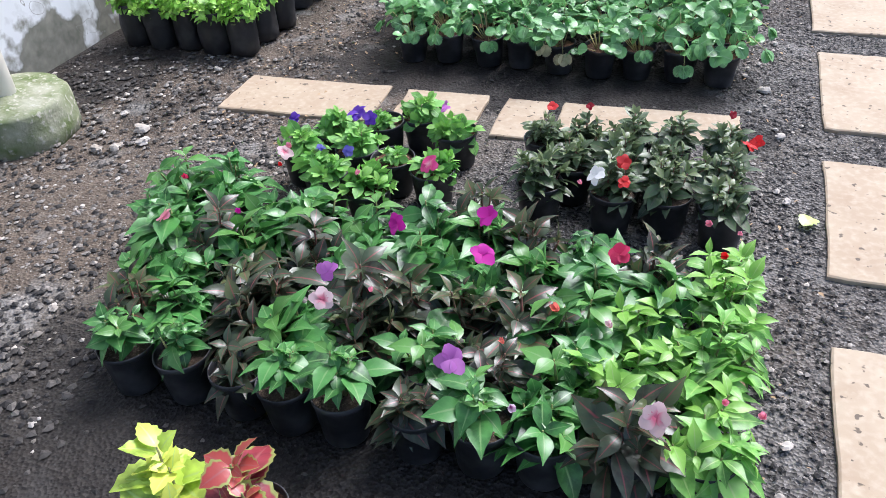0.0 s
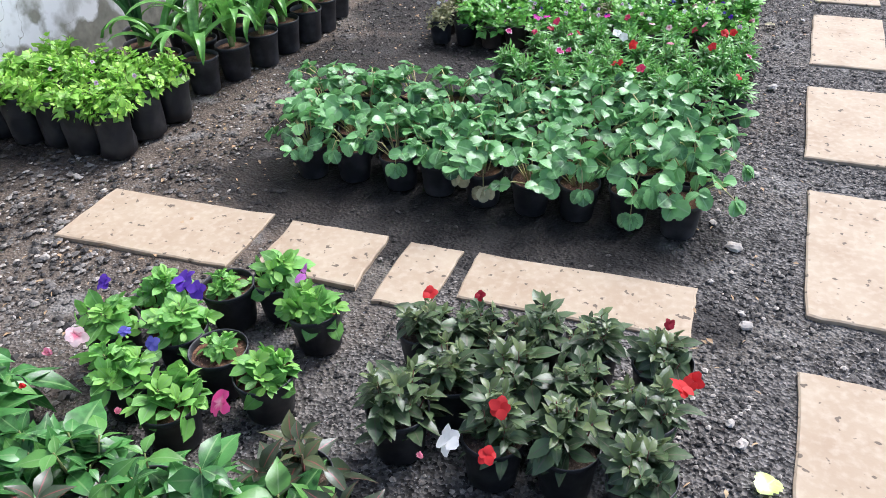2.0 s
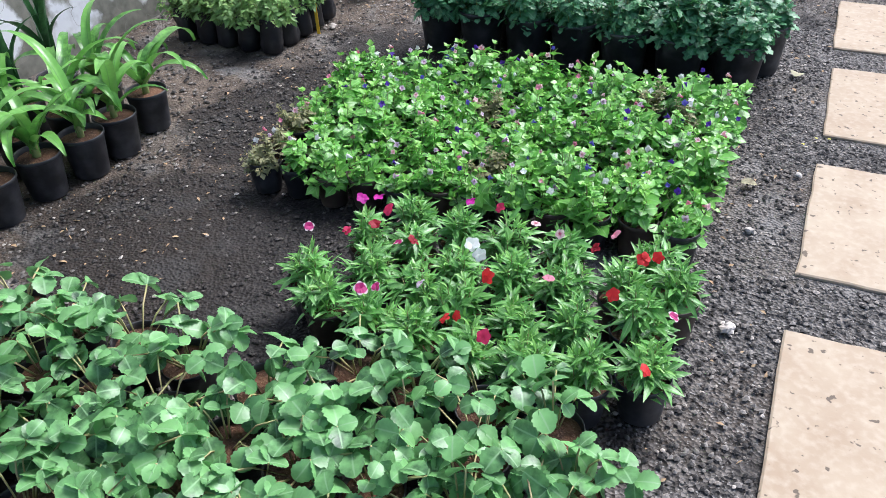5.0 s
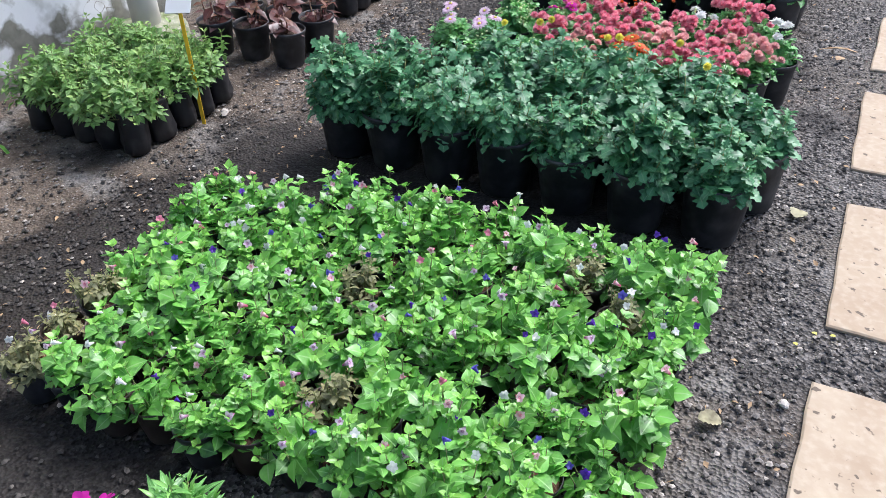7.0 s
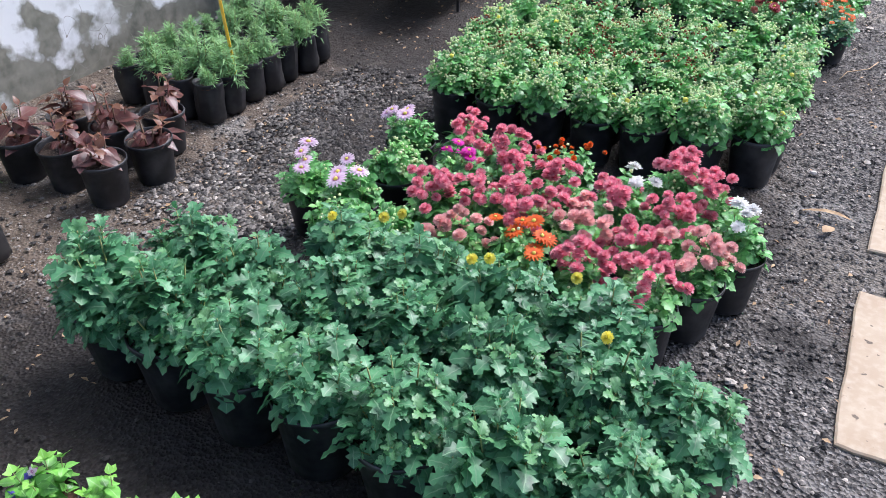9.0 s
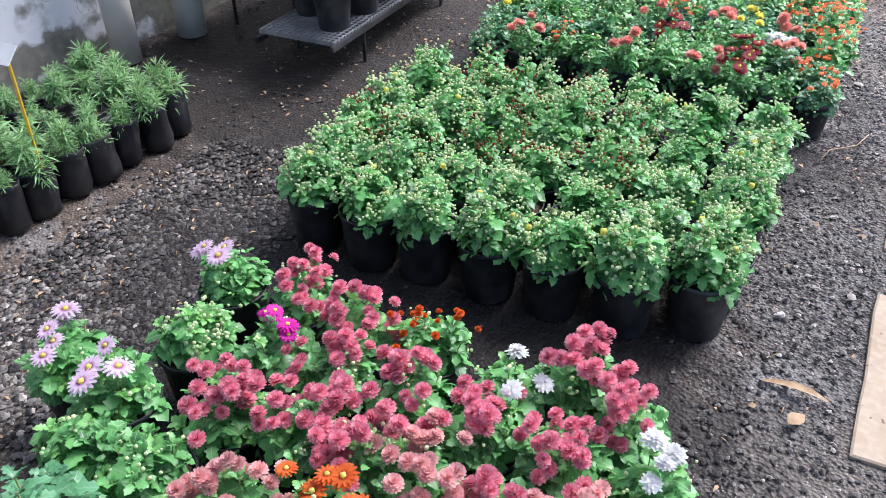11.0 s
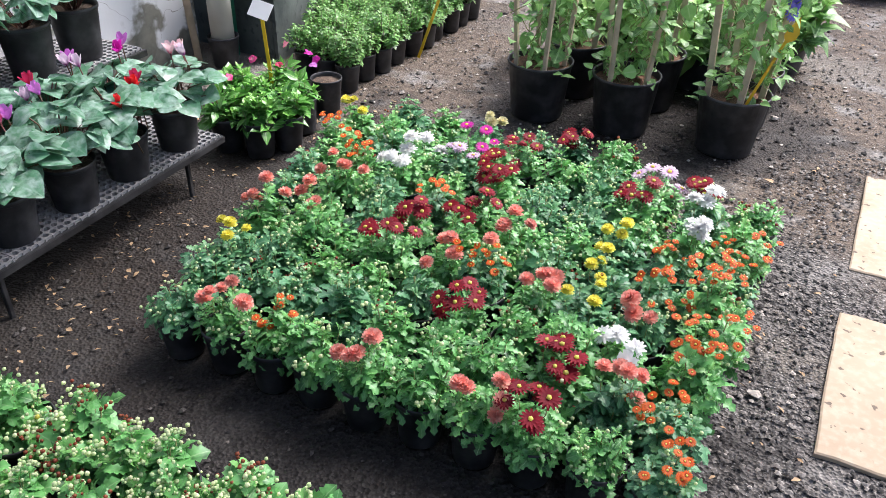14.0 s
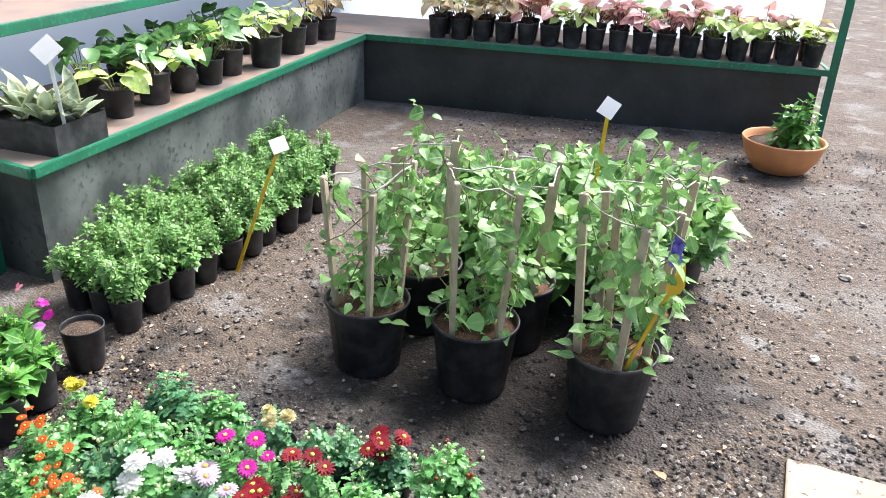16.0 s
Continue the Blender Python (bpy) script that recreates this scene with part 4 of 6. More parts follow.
RECIPE = {
    # kind: leaves' key, stems' material, builder
    "impatiens_green": ("impatiens_green", STEM, lambda r, z: shoots(r, 0.088, 0.13, z, 8, LANCE_BENT, 0.112, 4, 3, 0.1, 0.8, 1.1, 0.36, 0.0035, 0.2, 0.5, 0.15, 0.4)),
    "impatiens_bright": ("impatiens_bright", STEM, lambda r, z: shoots(r, 0.095, 0.135, z, 10, LANCE_BENT, 0.084, 5, 3, 0.15, 0.8, 0.95, 0.42, 0.003, 0.0, 0.55, 0.2, 0.5)),
    "impatiens_dark": ("impatiens_dark", RED_STEM, lambda r, z: shoots(r, 0.085, 0.14, z, 8, LANCE_BENT, 0.104, 4, 3, 0.2, 0.75, 1.0, 0.38, 0.0035, 0.25, 0.5, 0.15, 0.2)),
    "impatiens_thin": ("impatiens_green", STEM, lambda r, z: shoots(r, 0.07, 0.175, z, 5, LANCE_BENT, 0.096, 5, 2, 0.1, 0.7, 1.1, 0.4, 0.005, 0.6, 0.3, 0.1, 0.2)),
    "small_dark": ("small_dark", RED_STEM, lambda r, z: shoots(r, 0.065, 0.115, z, 10, LANCE, 0.05, 5, 3, 0.4, 0.5, 1.35, 0.42, 0.002, 0.3, 0.4, 0.2, 0.5)),
    "petunia": ("petunia", STEM, lambda r, z: shoots(r, 0.06, 0.065, z, 10, SPATULA, 0.048, 6, 2, 0.5, 0.9, 1.3, 0.35, 0.002, 0.15)),
    "dianthus": ("dianthus", STEM, lambda r, z: shoots(r, 0.062, 0.11, z, 15, NARROW, 0.052, 6, 3, 0.6, 0.5, 1.5, 0.38, 0.0018, 0.2)),
    "torenia": ("torenia", STEM, lambda r, z: shoots(r, 0.08, 0.135, z, 17, BROAD, 0.036, 5, 3, 0.3, 0.6, 1.1, 0.8, 0.0015, 0.05, 0.6, 0.2, 0.85)),
    "torenia_dry": ("torenia_dry", STEM, lambda r, z: shoots(r, 0.08, 0.12, z, 22, OVATE4, 0.02, 5, 4, 0.3, 0.6, 1.1, 0.8, 0.0015, 0.05, 0.6, 0.2, 0.3)),
    "mum": ("mum", STEM, lambda r, z: shoots(r, 0.122, 0.2, z, 44, FEATHER, 0.044, 6, 4, 0.3, 0.6, 1.15, 0.55, 0.0025, 0.2, 0.45, 0.15, 0.45)),
    "mum_light": ("mum_light", STEM, lambda r, z: shoots(r, 0.098, 0.135, z, 30, LOBED, 0.034, 6, 3, 0.35, 0.6, 1.1, 0.55, 0.002, 0.28, 0.4, 0.1, 0.5)),
    "mum_low": ("mum_light", STEM, lambda r, z: shoots(r, 0.10, 0.125, z, 30, LOBED, 0.042, 6, 3, 0.3, 0.6, 1.1, 0.6, 0.002, 0.12, 0.35, 0.2, 0.4)),
    "mum_small": ("mum_light", STEM, lambda r, z: shoots(r, 0.078, 0.13, z, 26, FEATHER, 0.033, 6, 4, 0.4, 0.6, 1.0, 0.6, 0.0018, 0.05, 0.5, 0.2, 0.5)),
    "mum_blue": ("mum", STEM, lambda r, z: shoots(r, 0.078, 0.13, z, 24, FEATHER, 0.036, 6, 4, 0.35, 0.6, 1.05, 0.62, 0.0018, 0.05, 0.5)),
    "box": ("box", WOOD_STEM, lambda r, z: shoots(r, 0.105, 0.16, z + 0.03, 42, OVATE4, 0.022, 6, 4, 0.5, 0.6, 1.2, 0.7, 0.0018, 0.0, 0.7, 0.15, 0.3)),
    "bag_bush": ("bag_bush", STEM, lambda r, z: shoots(r, 0.10, 0.10, z, 34, OVATE, 0.034, 5, 3, 0.35, 0.8, 1.25, 0.6, 0.0018, -0.25, 0.5)),
    "herb": ("herb", STEM, lambda r, z: shoots(r, 0.105, 0.18, z, 22, OVATE4, 0.032, 5, 5, 0.35, 0.6, 1.0, 0.7, 0.0016, -0.1, 0.5)),
    "rosemary": ("rosemary", STEM, lambda r, z: shoots(r, 0.06, 0.15, z, 14, NEEDLE, 0.036, 8, 7, 0.65, 0.4, 1.5, 0.32, 0.0018, 0.3, 0.5)),
    "begonia": ("begonia", RED_STEM, lambda r, z: shoots(r, 0.08, 0.15, z, 6, OVATE, 0.07, 3, 2, 0.1, 0.7, 1.1, 0.6, 0.004, 0.3, 0.4)),
    "vinca": ("vinca", STEM, lambda r, z: shoots(r, 0.08, 0.13, z, 14, OVATE, 0.055, 5, 3, 0.45, 0.5, 0.95, 0.42, 0.0022, 0.2, 0.4)),
    "lower": ("climber", STEM, lambda r, z: shoots(r, 0.13, 0.2, z, 22, OVATE, 0.065, 5, 4, 0.4, 0.5, 1.0, 0.5, 0.0025, 0.1, 0.4)),
    "strawberry": ("strawberry", RUNNER, lambda r, z: petioles(r, 13, z, 0.125, 0.115, ROUND, 0.046, 3, 0.0022, 1.0, 0.9)),
    "cyclamen": ("cyclamen", RED_STEM, lambda r, z: petioles(r, 46, z, 0.135, 0.15, HEART, 0.07, 1, 0.0018, 1.05, 0.5)),
    "pothos": ("pothos", STEM, lambda r, z: petioles(r, 18, z, 0.12, 0.15, HEART, 0.085, 1, 0.002, 0.85, 0.6)),
    "pothos_lime": ("pothos_lime", STEM, lambda r, z: petioles(r, 16, z, 0.10, 0.12, HEART, 0.07, 1, 0.002, 0.85, 0.6)),
    "syngonium": ("syngonium", RED_STEM, lambda r, z: petioles(r, 11, z, 0.08, 0.14, HEART, 0.085, 1, 0.002, 0.8, 0.7)),
    "syngonium_brown": ("syngonium_brown", RED_STEM, lambda r, z: petioles(r, 12, z, 0.08, 0.13, HEART, 0.08, 1, 0.002, 0.8, 0.7)),
    "coleus_lime": ("coleus_lime", STEM, lambda r, z: shoots(r, 0.06, 0.10, z, 6, SERRATE, 0.07, 4, 2, 0.3, 0.5, 1.0, 0.5, 0.003, 0.3)),
    "coleus_red": ("coleus_red", STEM, lambda r, z: shoots(r, 0.05, 0.10, z, 5, SERRATE, 0.062, 4, 2, 0.2, 0.5, 1.05, 0.5, 0.003, 0.3)),
}


LEAF_BY_LEAF = ("impatiens_thin", "coleus_lime", "coleus_red", "begonia", "syngonium")


def foliage(kind, variant, z0):
    key = ("foliage", kind, variant, z0)
    if key not in CACHE:
        leaf_key, stem_mat, make = RECIPE[kind]
        made = make(random.Random(hash_name(kind) * 31 + variant), z0)
        tips = made[2] if len(made) > 2 else []
        leaves = made[0].pieces("leaf", LEAF[leaf_key]) if kind in LEAF_BY_LEAF else made[0].mesh("foliage", LEAF[leaf_key])
        CACHE[key] = leaves, made[1].mesh("stems", stem_mat), tips
    return CACHE[key]


def buds(kind, variant, z0, count, size, colour, share=0.5):
    """Small buds in clusters at the tips of a plant's shoots."""
    key = ("buds", kind, variant, z0, colour)
    if key not in CACHE:
        rng = random.Random(variant * 17 + hash_name(colour))
        s = Soup()
        for tip, axis in foliage(kind, variant, z0)[2]:
            if rng.random() > share:
                continue
            for _ in range(count):
                off = np.array([rng.gauss(0, 0.013) for _ in range(3)]) * np.array((1, 1, 0.5))
                r = size * rng.uniform(0.6, 1.2)
                s.add(BALL, np.diag((r, r, r * 0.85)), tip + axis * 0.016 + off)
        if not s.co:
            s.add(BALL, np.diag((size, size, size)), foliage(kind, variant, z0)[2][0][0])
        CACHE[key] = s.mesh("buds", PETAL[colour])
    return CACHE[key]


PLANTS = {}


def plant(kind, x, y, label, category, group, r=0.07, h=0.12, bag=False, soil=SOIL, variants=5, z=0.0, size=1.0, seed=None, bud=None, tilt=0.0, faded=0.0):
    """One potted plant: pot or bag, soil, stems and foliage under one root."""
    rng = random.Random(int(x * 977 + y * 3571) if seed is None else seed)
    v = rng.randrange(variants)
    m = pose(x, y, z, rng.uniform(-tilt, tilt), rng.uniform(-tilt, tilt), rng.uniform(0, 360))
    root = thing("potted_" + group.split("|")[0], m, label, category, group.split("|")[-1])
    pot, ground_me = bag_parts(r, h, v % 3, soil) if bag else pot_parts(r, h, soil, 0.02, POT_BROWN if rng.random() < faded else POT)
    child("grow_bag" if bag else "pot", pot, root)
    child("soil", ground_me, root)
    z0 = round(h - 0.012, 3)
    if kind:
        leaf, stem, tips = foliage(kind, v, z0)
        grow = Matrix.Translation((0, 0, z0)) @ Matrix.Diagonal((size, size, size * rng.uniform(0.92, 1.1), 1)) @ Matrix.Translation((0, 0, -z0))
        if kind in LEAF_BY_LEAF:
            for me in leaf:
                child("leaf", me, root, grow)
        else:
            child("foliage", leaf, root, grow)["kind"] = "stuff"
        child("stem", stem, root, grow)["kind"] = "stuff"
        if bud:
            for colour, count, dot, share in bud:
                child("bud", buds(kind, v, z0, count, dot, colour, share), root, grow)["kind"] = "stuff"
        root_tips = [(m @ grow @ Vector(t), Vector(m.to_3x3() @ Vector(a))) for t, a in tips]
    else:
        root_tips = []
    PLANTS.setdefault(group.split("|")[-1], []).append((root, m, root_tips))
    return root


def bloom(group, x, y, z, kind, colour, size=1.0, n=None, seed=0, eye=None):
    """A flower as a part of the nearest plant of that group."""
    rng = random.Random(int(x * 1000 + y * 313) + seed)
    root, m, _ = min(PLANTS[group], key=lambda p: (p[1].translation.x - x) ** 2 + (p[1].translation.y - y) ** 2)
    n = n or (rng.uniform(-0.5, 0.6), rng.uniform(-0.9, 0.1), 0.7)
    ob = child("flower", flower_mesh(kind, colour), root, m.inverted() @ facing((x, y, z), n, rng.uniform(0, 6), size))
    if eye:
        child("flower_eye", eye_mesh(eye), ob)
    if kind == "cyclamen":
        child("stalk", stalk_mesh(), ob)
    return ob


# ---- bed of large impatiens, with lime and crimson coleus before it ----
def wander(rng, a):
    return rng.uniform(-a, a)


rng = random.Random(5)
for j in range(6):
    for i in range(10 + (j > 1)):
        left = -1.55 - 0.05 * j
        x = left + (-0.27 - left) * i / (9 + (j > 1)) + wander(rng, 0.018)
        y = 1.38 + 0.134 * j + 0.04 * (i / 9) + wander(rng, 0.018)
        if j == 5 and (i > 6 or -1.52 < x < -1.05):
            continue
        if x > -0.36 or x > -0.66 and y < 1.78 and rng.random() < 0.62:
            kind = "impatiens_bright"
        elif rng.random() < (0.5 if -1.15 < x < -0.4 and 1.45 < y < 2.05 else 0.38):
            kind = "impatiens_dark"
        else:
            kind = "impatiens_green"
        if j == 0 and i < 7:
            kind = ("impatiens_thin", "impatiens_thin", "impatiens_dark")[i % 3]
        say = {"impatiens_thin": "leggy bare-stemmed green impatiens", "impatiens_bright": "bright green bushy impatiens", "impatiens_dark": "bronze-leaved impatiens", "impatiens_green": "deep green impatiens"}[kind]
        plant(kind, x, y, say + " in a black nursery pot on the gravel", "potted plant", "impatiens|impatiens bed", 0.066, 0.125, soil=PEAT, tilt=2, size=rng.uniform(0.88, 1.12) * (0.72 if j == 0 and i < 7 else 1))
for x, y, z, colour, size, kind in (
        (-1.45, 2.08, 0.27, "rose", 0.9, "bud"), (-1.65, 1.87, 0.27, "crimson", 0.8, "bud"), (-1.60, 1.69, 0.27, "rose", 1.0, "open"),
        (-1.42, 1.75, 0.27, "magenta", 0.8, "bud"), (-1.21, 1.99, 0.27, "rose", 0.7, "bud"), (-1.03, 2.07, 0.28, "hot_pink", 1.15, "open"),
        (-1.01, 1.79, 0.28, "magenta", 1.0, "open"), (-0.81, 1.87, 0.28, "magenta", 1.1, "open"), (-0.78, 1.72, 0.28, "magenta", 1.1, "open"),
        (-1.10, 1.59, 0.27, "orchid", 1.0, "open"), (-1.07, 1.50, 0.27, "pale_pink", 1.0, "open"), (-0.98, 1.55, 0.27, "rose", 0.6, "bud"),
        (-0.75, 1.40, 0.27, "orchid", 1.2, "open"), (-0.49, 1.80, 0.28, "crimson", 1.1, "open"), (-0.58, 1.58, 0.28, "coral", 1.0, "bud"),
        (-0.60, 2.13, 0.27, "white", 1.05, "open"), (-0.31, 1.98, 0.27, "rose", 0.9, "bud"), (-0.27, 1.85, 0.28, "red", 0.9, "bud"),
        (-0.36, 1.36, 0.27, "pale_pink", 1.1, "open"), (-0.18, 1.43, 0.25, "rose", 0.8, "bud"), (-0.25, 1.43, 0.27, "rose", 0.7, "bud"),
        (-0.63, 2.08, 0.27, "rose", 0.6, "bud"), (-1.43, 1.99, 0.27, "red", 0.6, "bud"), (-0.47, 1.56, 0.28, "pale_pink", 0.8, "bud"),
        (-0.24, 1.98, 0.25, "rose", 0.6, "bud"), (-0.62, 1.36, 0.22, "lilac", 0.9, "bud"), (-0.66, 1.46, 0.28, "coral", 0.6, "bud")):
    bloom("impatiens bed", x, y, z, kind, colour, 0.9 * size)

plant("coleus_lime", -1.19, 1.06, "lime-yellow coleus in a black nursery pot", "potted plant", "coleus|coleus pots", 0.065, 0.12, size=1.35)
plant("coleus_red", -1.03, 1.08, "crimson coleus with green leaf edges in a black pot", "potted plant", "coleus|coleus pots", 0.065, 0.12, size=1.35)
plant("coleus_lime", -0.70, 1.02, "lime-yellow coleus in a black nursery pot", "potted plant", "coleus|coleus pots", 0.065, 0.12, size=1.35)

# ---- petunias and small red impatiens by the cross path ----
for k, (x, y, leafy) in enumerate(((-1.57, 2.33, 1), (-1.40, 2.38, 1), (-1.38, 2.56, 0.6), (-1.27, 2.63, 1), (-1.12, 2.55, 1), (-1.43, 2.21, 1), (-1.26, 2.34, 0.55), (-1.12, 2.31, 0.9), (-1.27, 2.16, 1), (-1.52, 2.47, 0.9))):
    plant("petunia", x, y, "light green petunia in a black pot of red soil", "potted plant", "petunia|petunia pots", 0.07, 0.12, size=leafy * 1.25, tilt=2)
for x, y, z, c, kind, size in ((-1.62, 2.40, 0.18, "violet", "open", 0.7), (-1.42, 2.46, 0.19, "violet", "open", 1.1), (-1.37, 2.44, 0.19, "violet", "open", 0.8), (-1.37, 2.26, 0.17, "blue", "open", 0.7), (-1.48, 2.29, 0.15, "blue", "open", 0.6), (-1.58, 2.24, 0.15, "pale_pink", "open", 0.9), (-1.16, 2.57, 0.18, "orchid", "open", 0.6), (-1.18, 2.62, 0.17, "orchid", "open", 0.5)):
    bloom("petunia pots", x, y, z, kind, c, size)
for x, y in ((-0.28, 2.29), (-0.43, 2.32), (-0.79, 2.30), (-0.58, 2.30), (-0.72, 2.43), (-0.30, 2.46), (-0.83, 2.56), (-0.70, 2.58), (-0.58, 2.62), (-0.44, 2.47), (-0.29, 2.62), (-0.45, 2.62), (-0.57, 2.46)):
    plant("small_dark", x, y, "dark grey-green impatiens with red stems in a black pot", "potted plant", "red_impatiens|dark red-flowered impatiens", 0.068, 0.125, soil=PEAT, tilt=2, size=rng.uniform(0.9, 1.1))
for x, y, z, c, s in ((-0.81, 2.55, 0.235, "red", 0.6), (-0.55, 2.26, 0.24, "red", 0.75), (-0.24, 2.42, 0.24, "red", 0.85), (-0.22, 2.45, 0.24, "red", 0.7), (-0.29, 2.61, 0.235, "dark_red", 0.5), (-0.70, 2.58, 0.235, "dark_red", 0.5), (-0.53, 2.13, 0.26, "red", 0.6)):
    bloom("dark red-flowered impatiens", x, y, z, "open", c, s)

# ---- strawberries ----
for j in range(4):
    for i in range(9):
        x = -1.57 + 0.155 * i - 0.055 * j * (1 - i / 8) + wander(rng, 0.015)
        y = 3.34 + 0.15 * j + wander(rng, 0.015)
        plant("strawberry", x, y, "strawberry plant with long trailing stalks in a black pot", "potted plant", "strawberry|strawberry bed", 0.065, 0.12, tilt=3, size=rng.uniform(0.9, 1.15))
for i in range(4):
    plant("strawberry", -0.85 + 0.15 * i, 3.92 + wander(rng, 0.01), "strawberry plant with long trailing stalks in a black pot", "potted plant", "strawberry|strawberry bed", 0.065, 0.12, tilt=3)


def drooping(root_group, x, y, end, colour="strawberry", size=0.046):
    """A long stalk hanging over the pot's edge with one big leaf."""
    root, m, _ = min(PLANTS[root_group], key=lambda p: (p[1].translation.x - x) ** 2 + (p[1].translation.y - y) ** 2)
    foot = m.translation + Vector((0, 0, 0.11))
    tip = Vector(end) + Vector((0, 0.05, 0.045))
    mid = foot * 0.4 + tip * 0.6 + Vector((0, 0, 0.06))
    s = Soup()
    s.add(tube_shape([foot, mid, tip], 0.0017, 4), EYE3, ORIGIN)
    child("runner", s.mesh("runner", RUNNER), root, m.inverted())
    s = Soup()
    out = (tip - foot)
    for k in range(3):
        a = math.atan2(out.y, out.x) + (k - 1) * 1.2
        s.add(ROUND, basis_to(unit(a, -0.7), (out.x * 2, out.y * 2, 0.6), size, size), np.array(tip))
    child("leaf", s.mesh("leaf", LEAF[colour]), root, m.inverted())


for x, y, end, colour in ((-0.95, 3.34, (-1.0, 3.22, 0.08), "withered"), (-0.93, 3.34, (-0.92, 3.19, 0.06), "withered"), (-0.6, 3.34, (-0.62, 3.21, 0.09), "strawberry"), (-0.48, 3.34, (-0.47, 3.17, 0.06), "strawberry"),
                          (-1.57, 3.34, (-1.70, 3.27, 0.11), "strawberry"), (-1.42, 3.34, (-1.45, 3.22, 0.09), "strawberry"), (-0.33, 3.34, (-0.20, 3.25, 0.11), "strawberry"), (-0.33, 3.5, (-0.19, 3.44, 0.12), "strawberry"), (-1.2, 3.34, (-1.22, 3.21, 0.08), "strawberry")):
    drooping("strawberry bed", x, y, end, colour)

# ---- dianthus ----
for j, row in enumerate((((-1.04, 4.09), (-0.91, 4.08), (-0.78, 4.05), (-0.645, 4.02), (-0.51, 4.04), (-0.39, 4.08), (-0.27, 4.14)),
                         ((-1.13, 4.16), (-0.98, 4.22), (-0.84, 4.20), (-0.71, 4.17), (-0.58, 4.17), (-0.45, 4.20), (-0.32, 4.27)),
                         ((-1.05, 4.34), (-0.91, 4.33), (-0.78, 4.31), (-0.64, 4.31), (-0.51, 4.33), (-0.38, 4.38), (-0.26, 4.42)),
                         ((-0.98, 4.46), (-0.84, 4.45), (-0.70, 4.45), (-0.56, 4.46), (-0.34, 4.52)))):
    for x, y in row:
        plant("dianthus", x, y, "bright green dianthus in a small black pot", "potted plant", "dianthus|dianthus bed", 0.062, 0.115, tilt=2, faded=0.4, size=rng.uniform(0.9, 1.1))
for x, y, z, c, s in ((-0.89, 4.02, 0.25, "dianthus_pink", 1.2), (-0.86, 4.04, 0.25, "dianthus_pink", 0.9), (-0.65, 4.18, 0.24, "red", 1.3), (-0.37, 4.21, 0.25, "red", 1.2), (-0.59, 4.01, 0.22, "crimson", 1.2),
                      (-0.73, 4.28, 0.24, "white", 1.4), (-0.70, 4.25, 0.24, "white", 1.2), (-0.69, 4.03, 0.22, "red", 1.0), (-0.67, 4.05, 0.22, "red", 0.9), (-1.07, 4.35, 0.25, "magenta", 1.2), (-1.03, 4.37, 0.25, "magenta", 1.1),
                      (-0.98, 4.33, 0.25, "crimson", 1.2), (-0.99, 4.27, 0.24, "dark_red", 1.1), (-0.90, 4.22, 0.24, "dianthus_pink", 1.0), (-0.87, 4.24, 0.24, "dark_red", 1.1), (-1.14, 4.2, 0.24, "dianthus_pink", 1.0), (-0.80, 4.44, 0.25, "magenta", 1.0), (-0.72, 4.44, 0.25, "crimson", 1.0),
                      (-0.45, 4.36, 0.25, "dark_red", 1.0), (-0.34, 4.36, 0.25, "red", 1.2), (-0.31, 4.38, 0.25, "red", 1.0), (-0.42, 4.43, 0.25, "rose", 1.0), (-0.24, 4.22, 0.22, "dianthus_pink", 1.0), (-0.26, 4.05, 0.21, "red", 1.0), (-0.52, 4.22, 0.24, "rose", 1.0), (-0.55, 4.4, 0.24, "pale_pink", 0.9), (-0.62, 4.42, 0.24, "pale_pink", 0.9), (-0.79, 4.12, 0.22, "lilac", 0.9), (-1.04, 4.22, 0.24, "crimson", 0.9)):
    bloom("dianthus bed", x, y, z, "pink", c, 0.9 * s)

# ---- torenia ----
for j in range(8):
    for i in range(12):
        x = -1.60 + 0.1175 * i - 0.012 * j * (1 - i / 11) + wander(rng, 0.012)
        y = 4.64 + 0.122 * j + 0.008 * i + wander(rng, 0.012)
        if j == 7 and i < 3:
            continue
        spent = x < -1.5 and j < 3 or rng.random() < 0.05
        plant("torenia_dry" if spent else "torenia", x, y, "spent torenia with browning leaves in a black pot" if spent else "light green torenia with small flowers in a black pot", "potted plant", "torenia|torenia bed", 0.055, 0.11, tilt=3, faded=0.6, variants=7, size=rng.uniform(0.88, 1.15))
for root, m, tips in PLANTS["torenia bed"]:
    q = random.Random(int(m.translation.x * 5000 + m.translation.y * 900))
    high = sorted(tips, key=lambda t: -t[0].z)[:8]
    for tip, axis in q.sample(high, q.choice((1, 2, 2, 3, 3))):
        c = q.choice(("rose", "pale_pink", "lilac", "violet", "blue", "white", "pale_pink", "white", "lilac"))
        bloom("torenia bed", tip.x, tip.y, tip.z + 0.022, "trumpet", c, q.uniform(0.75, 1.3), (axis.x + q.uniform(-0.9, 0.9), axis.y - q.uniform(0, 1.2), 0.45))

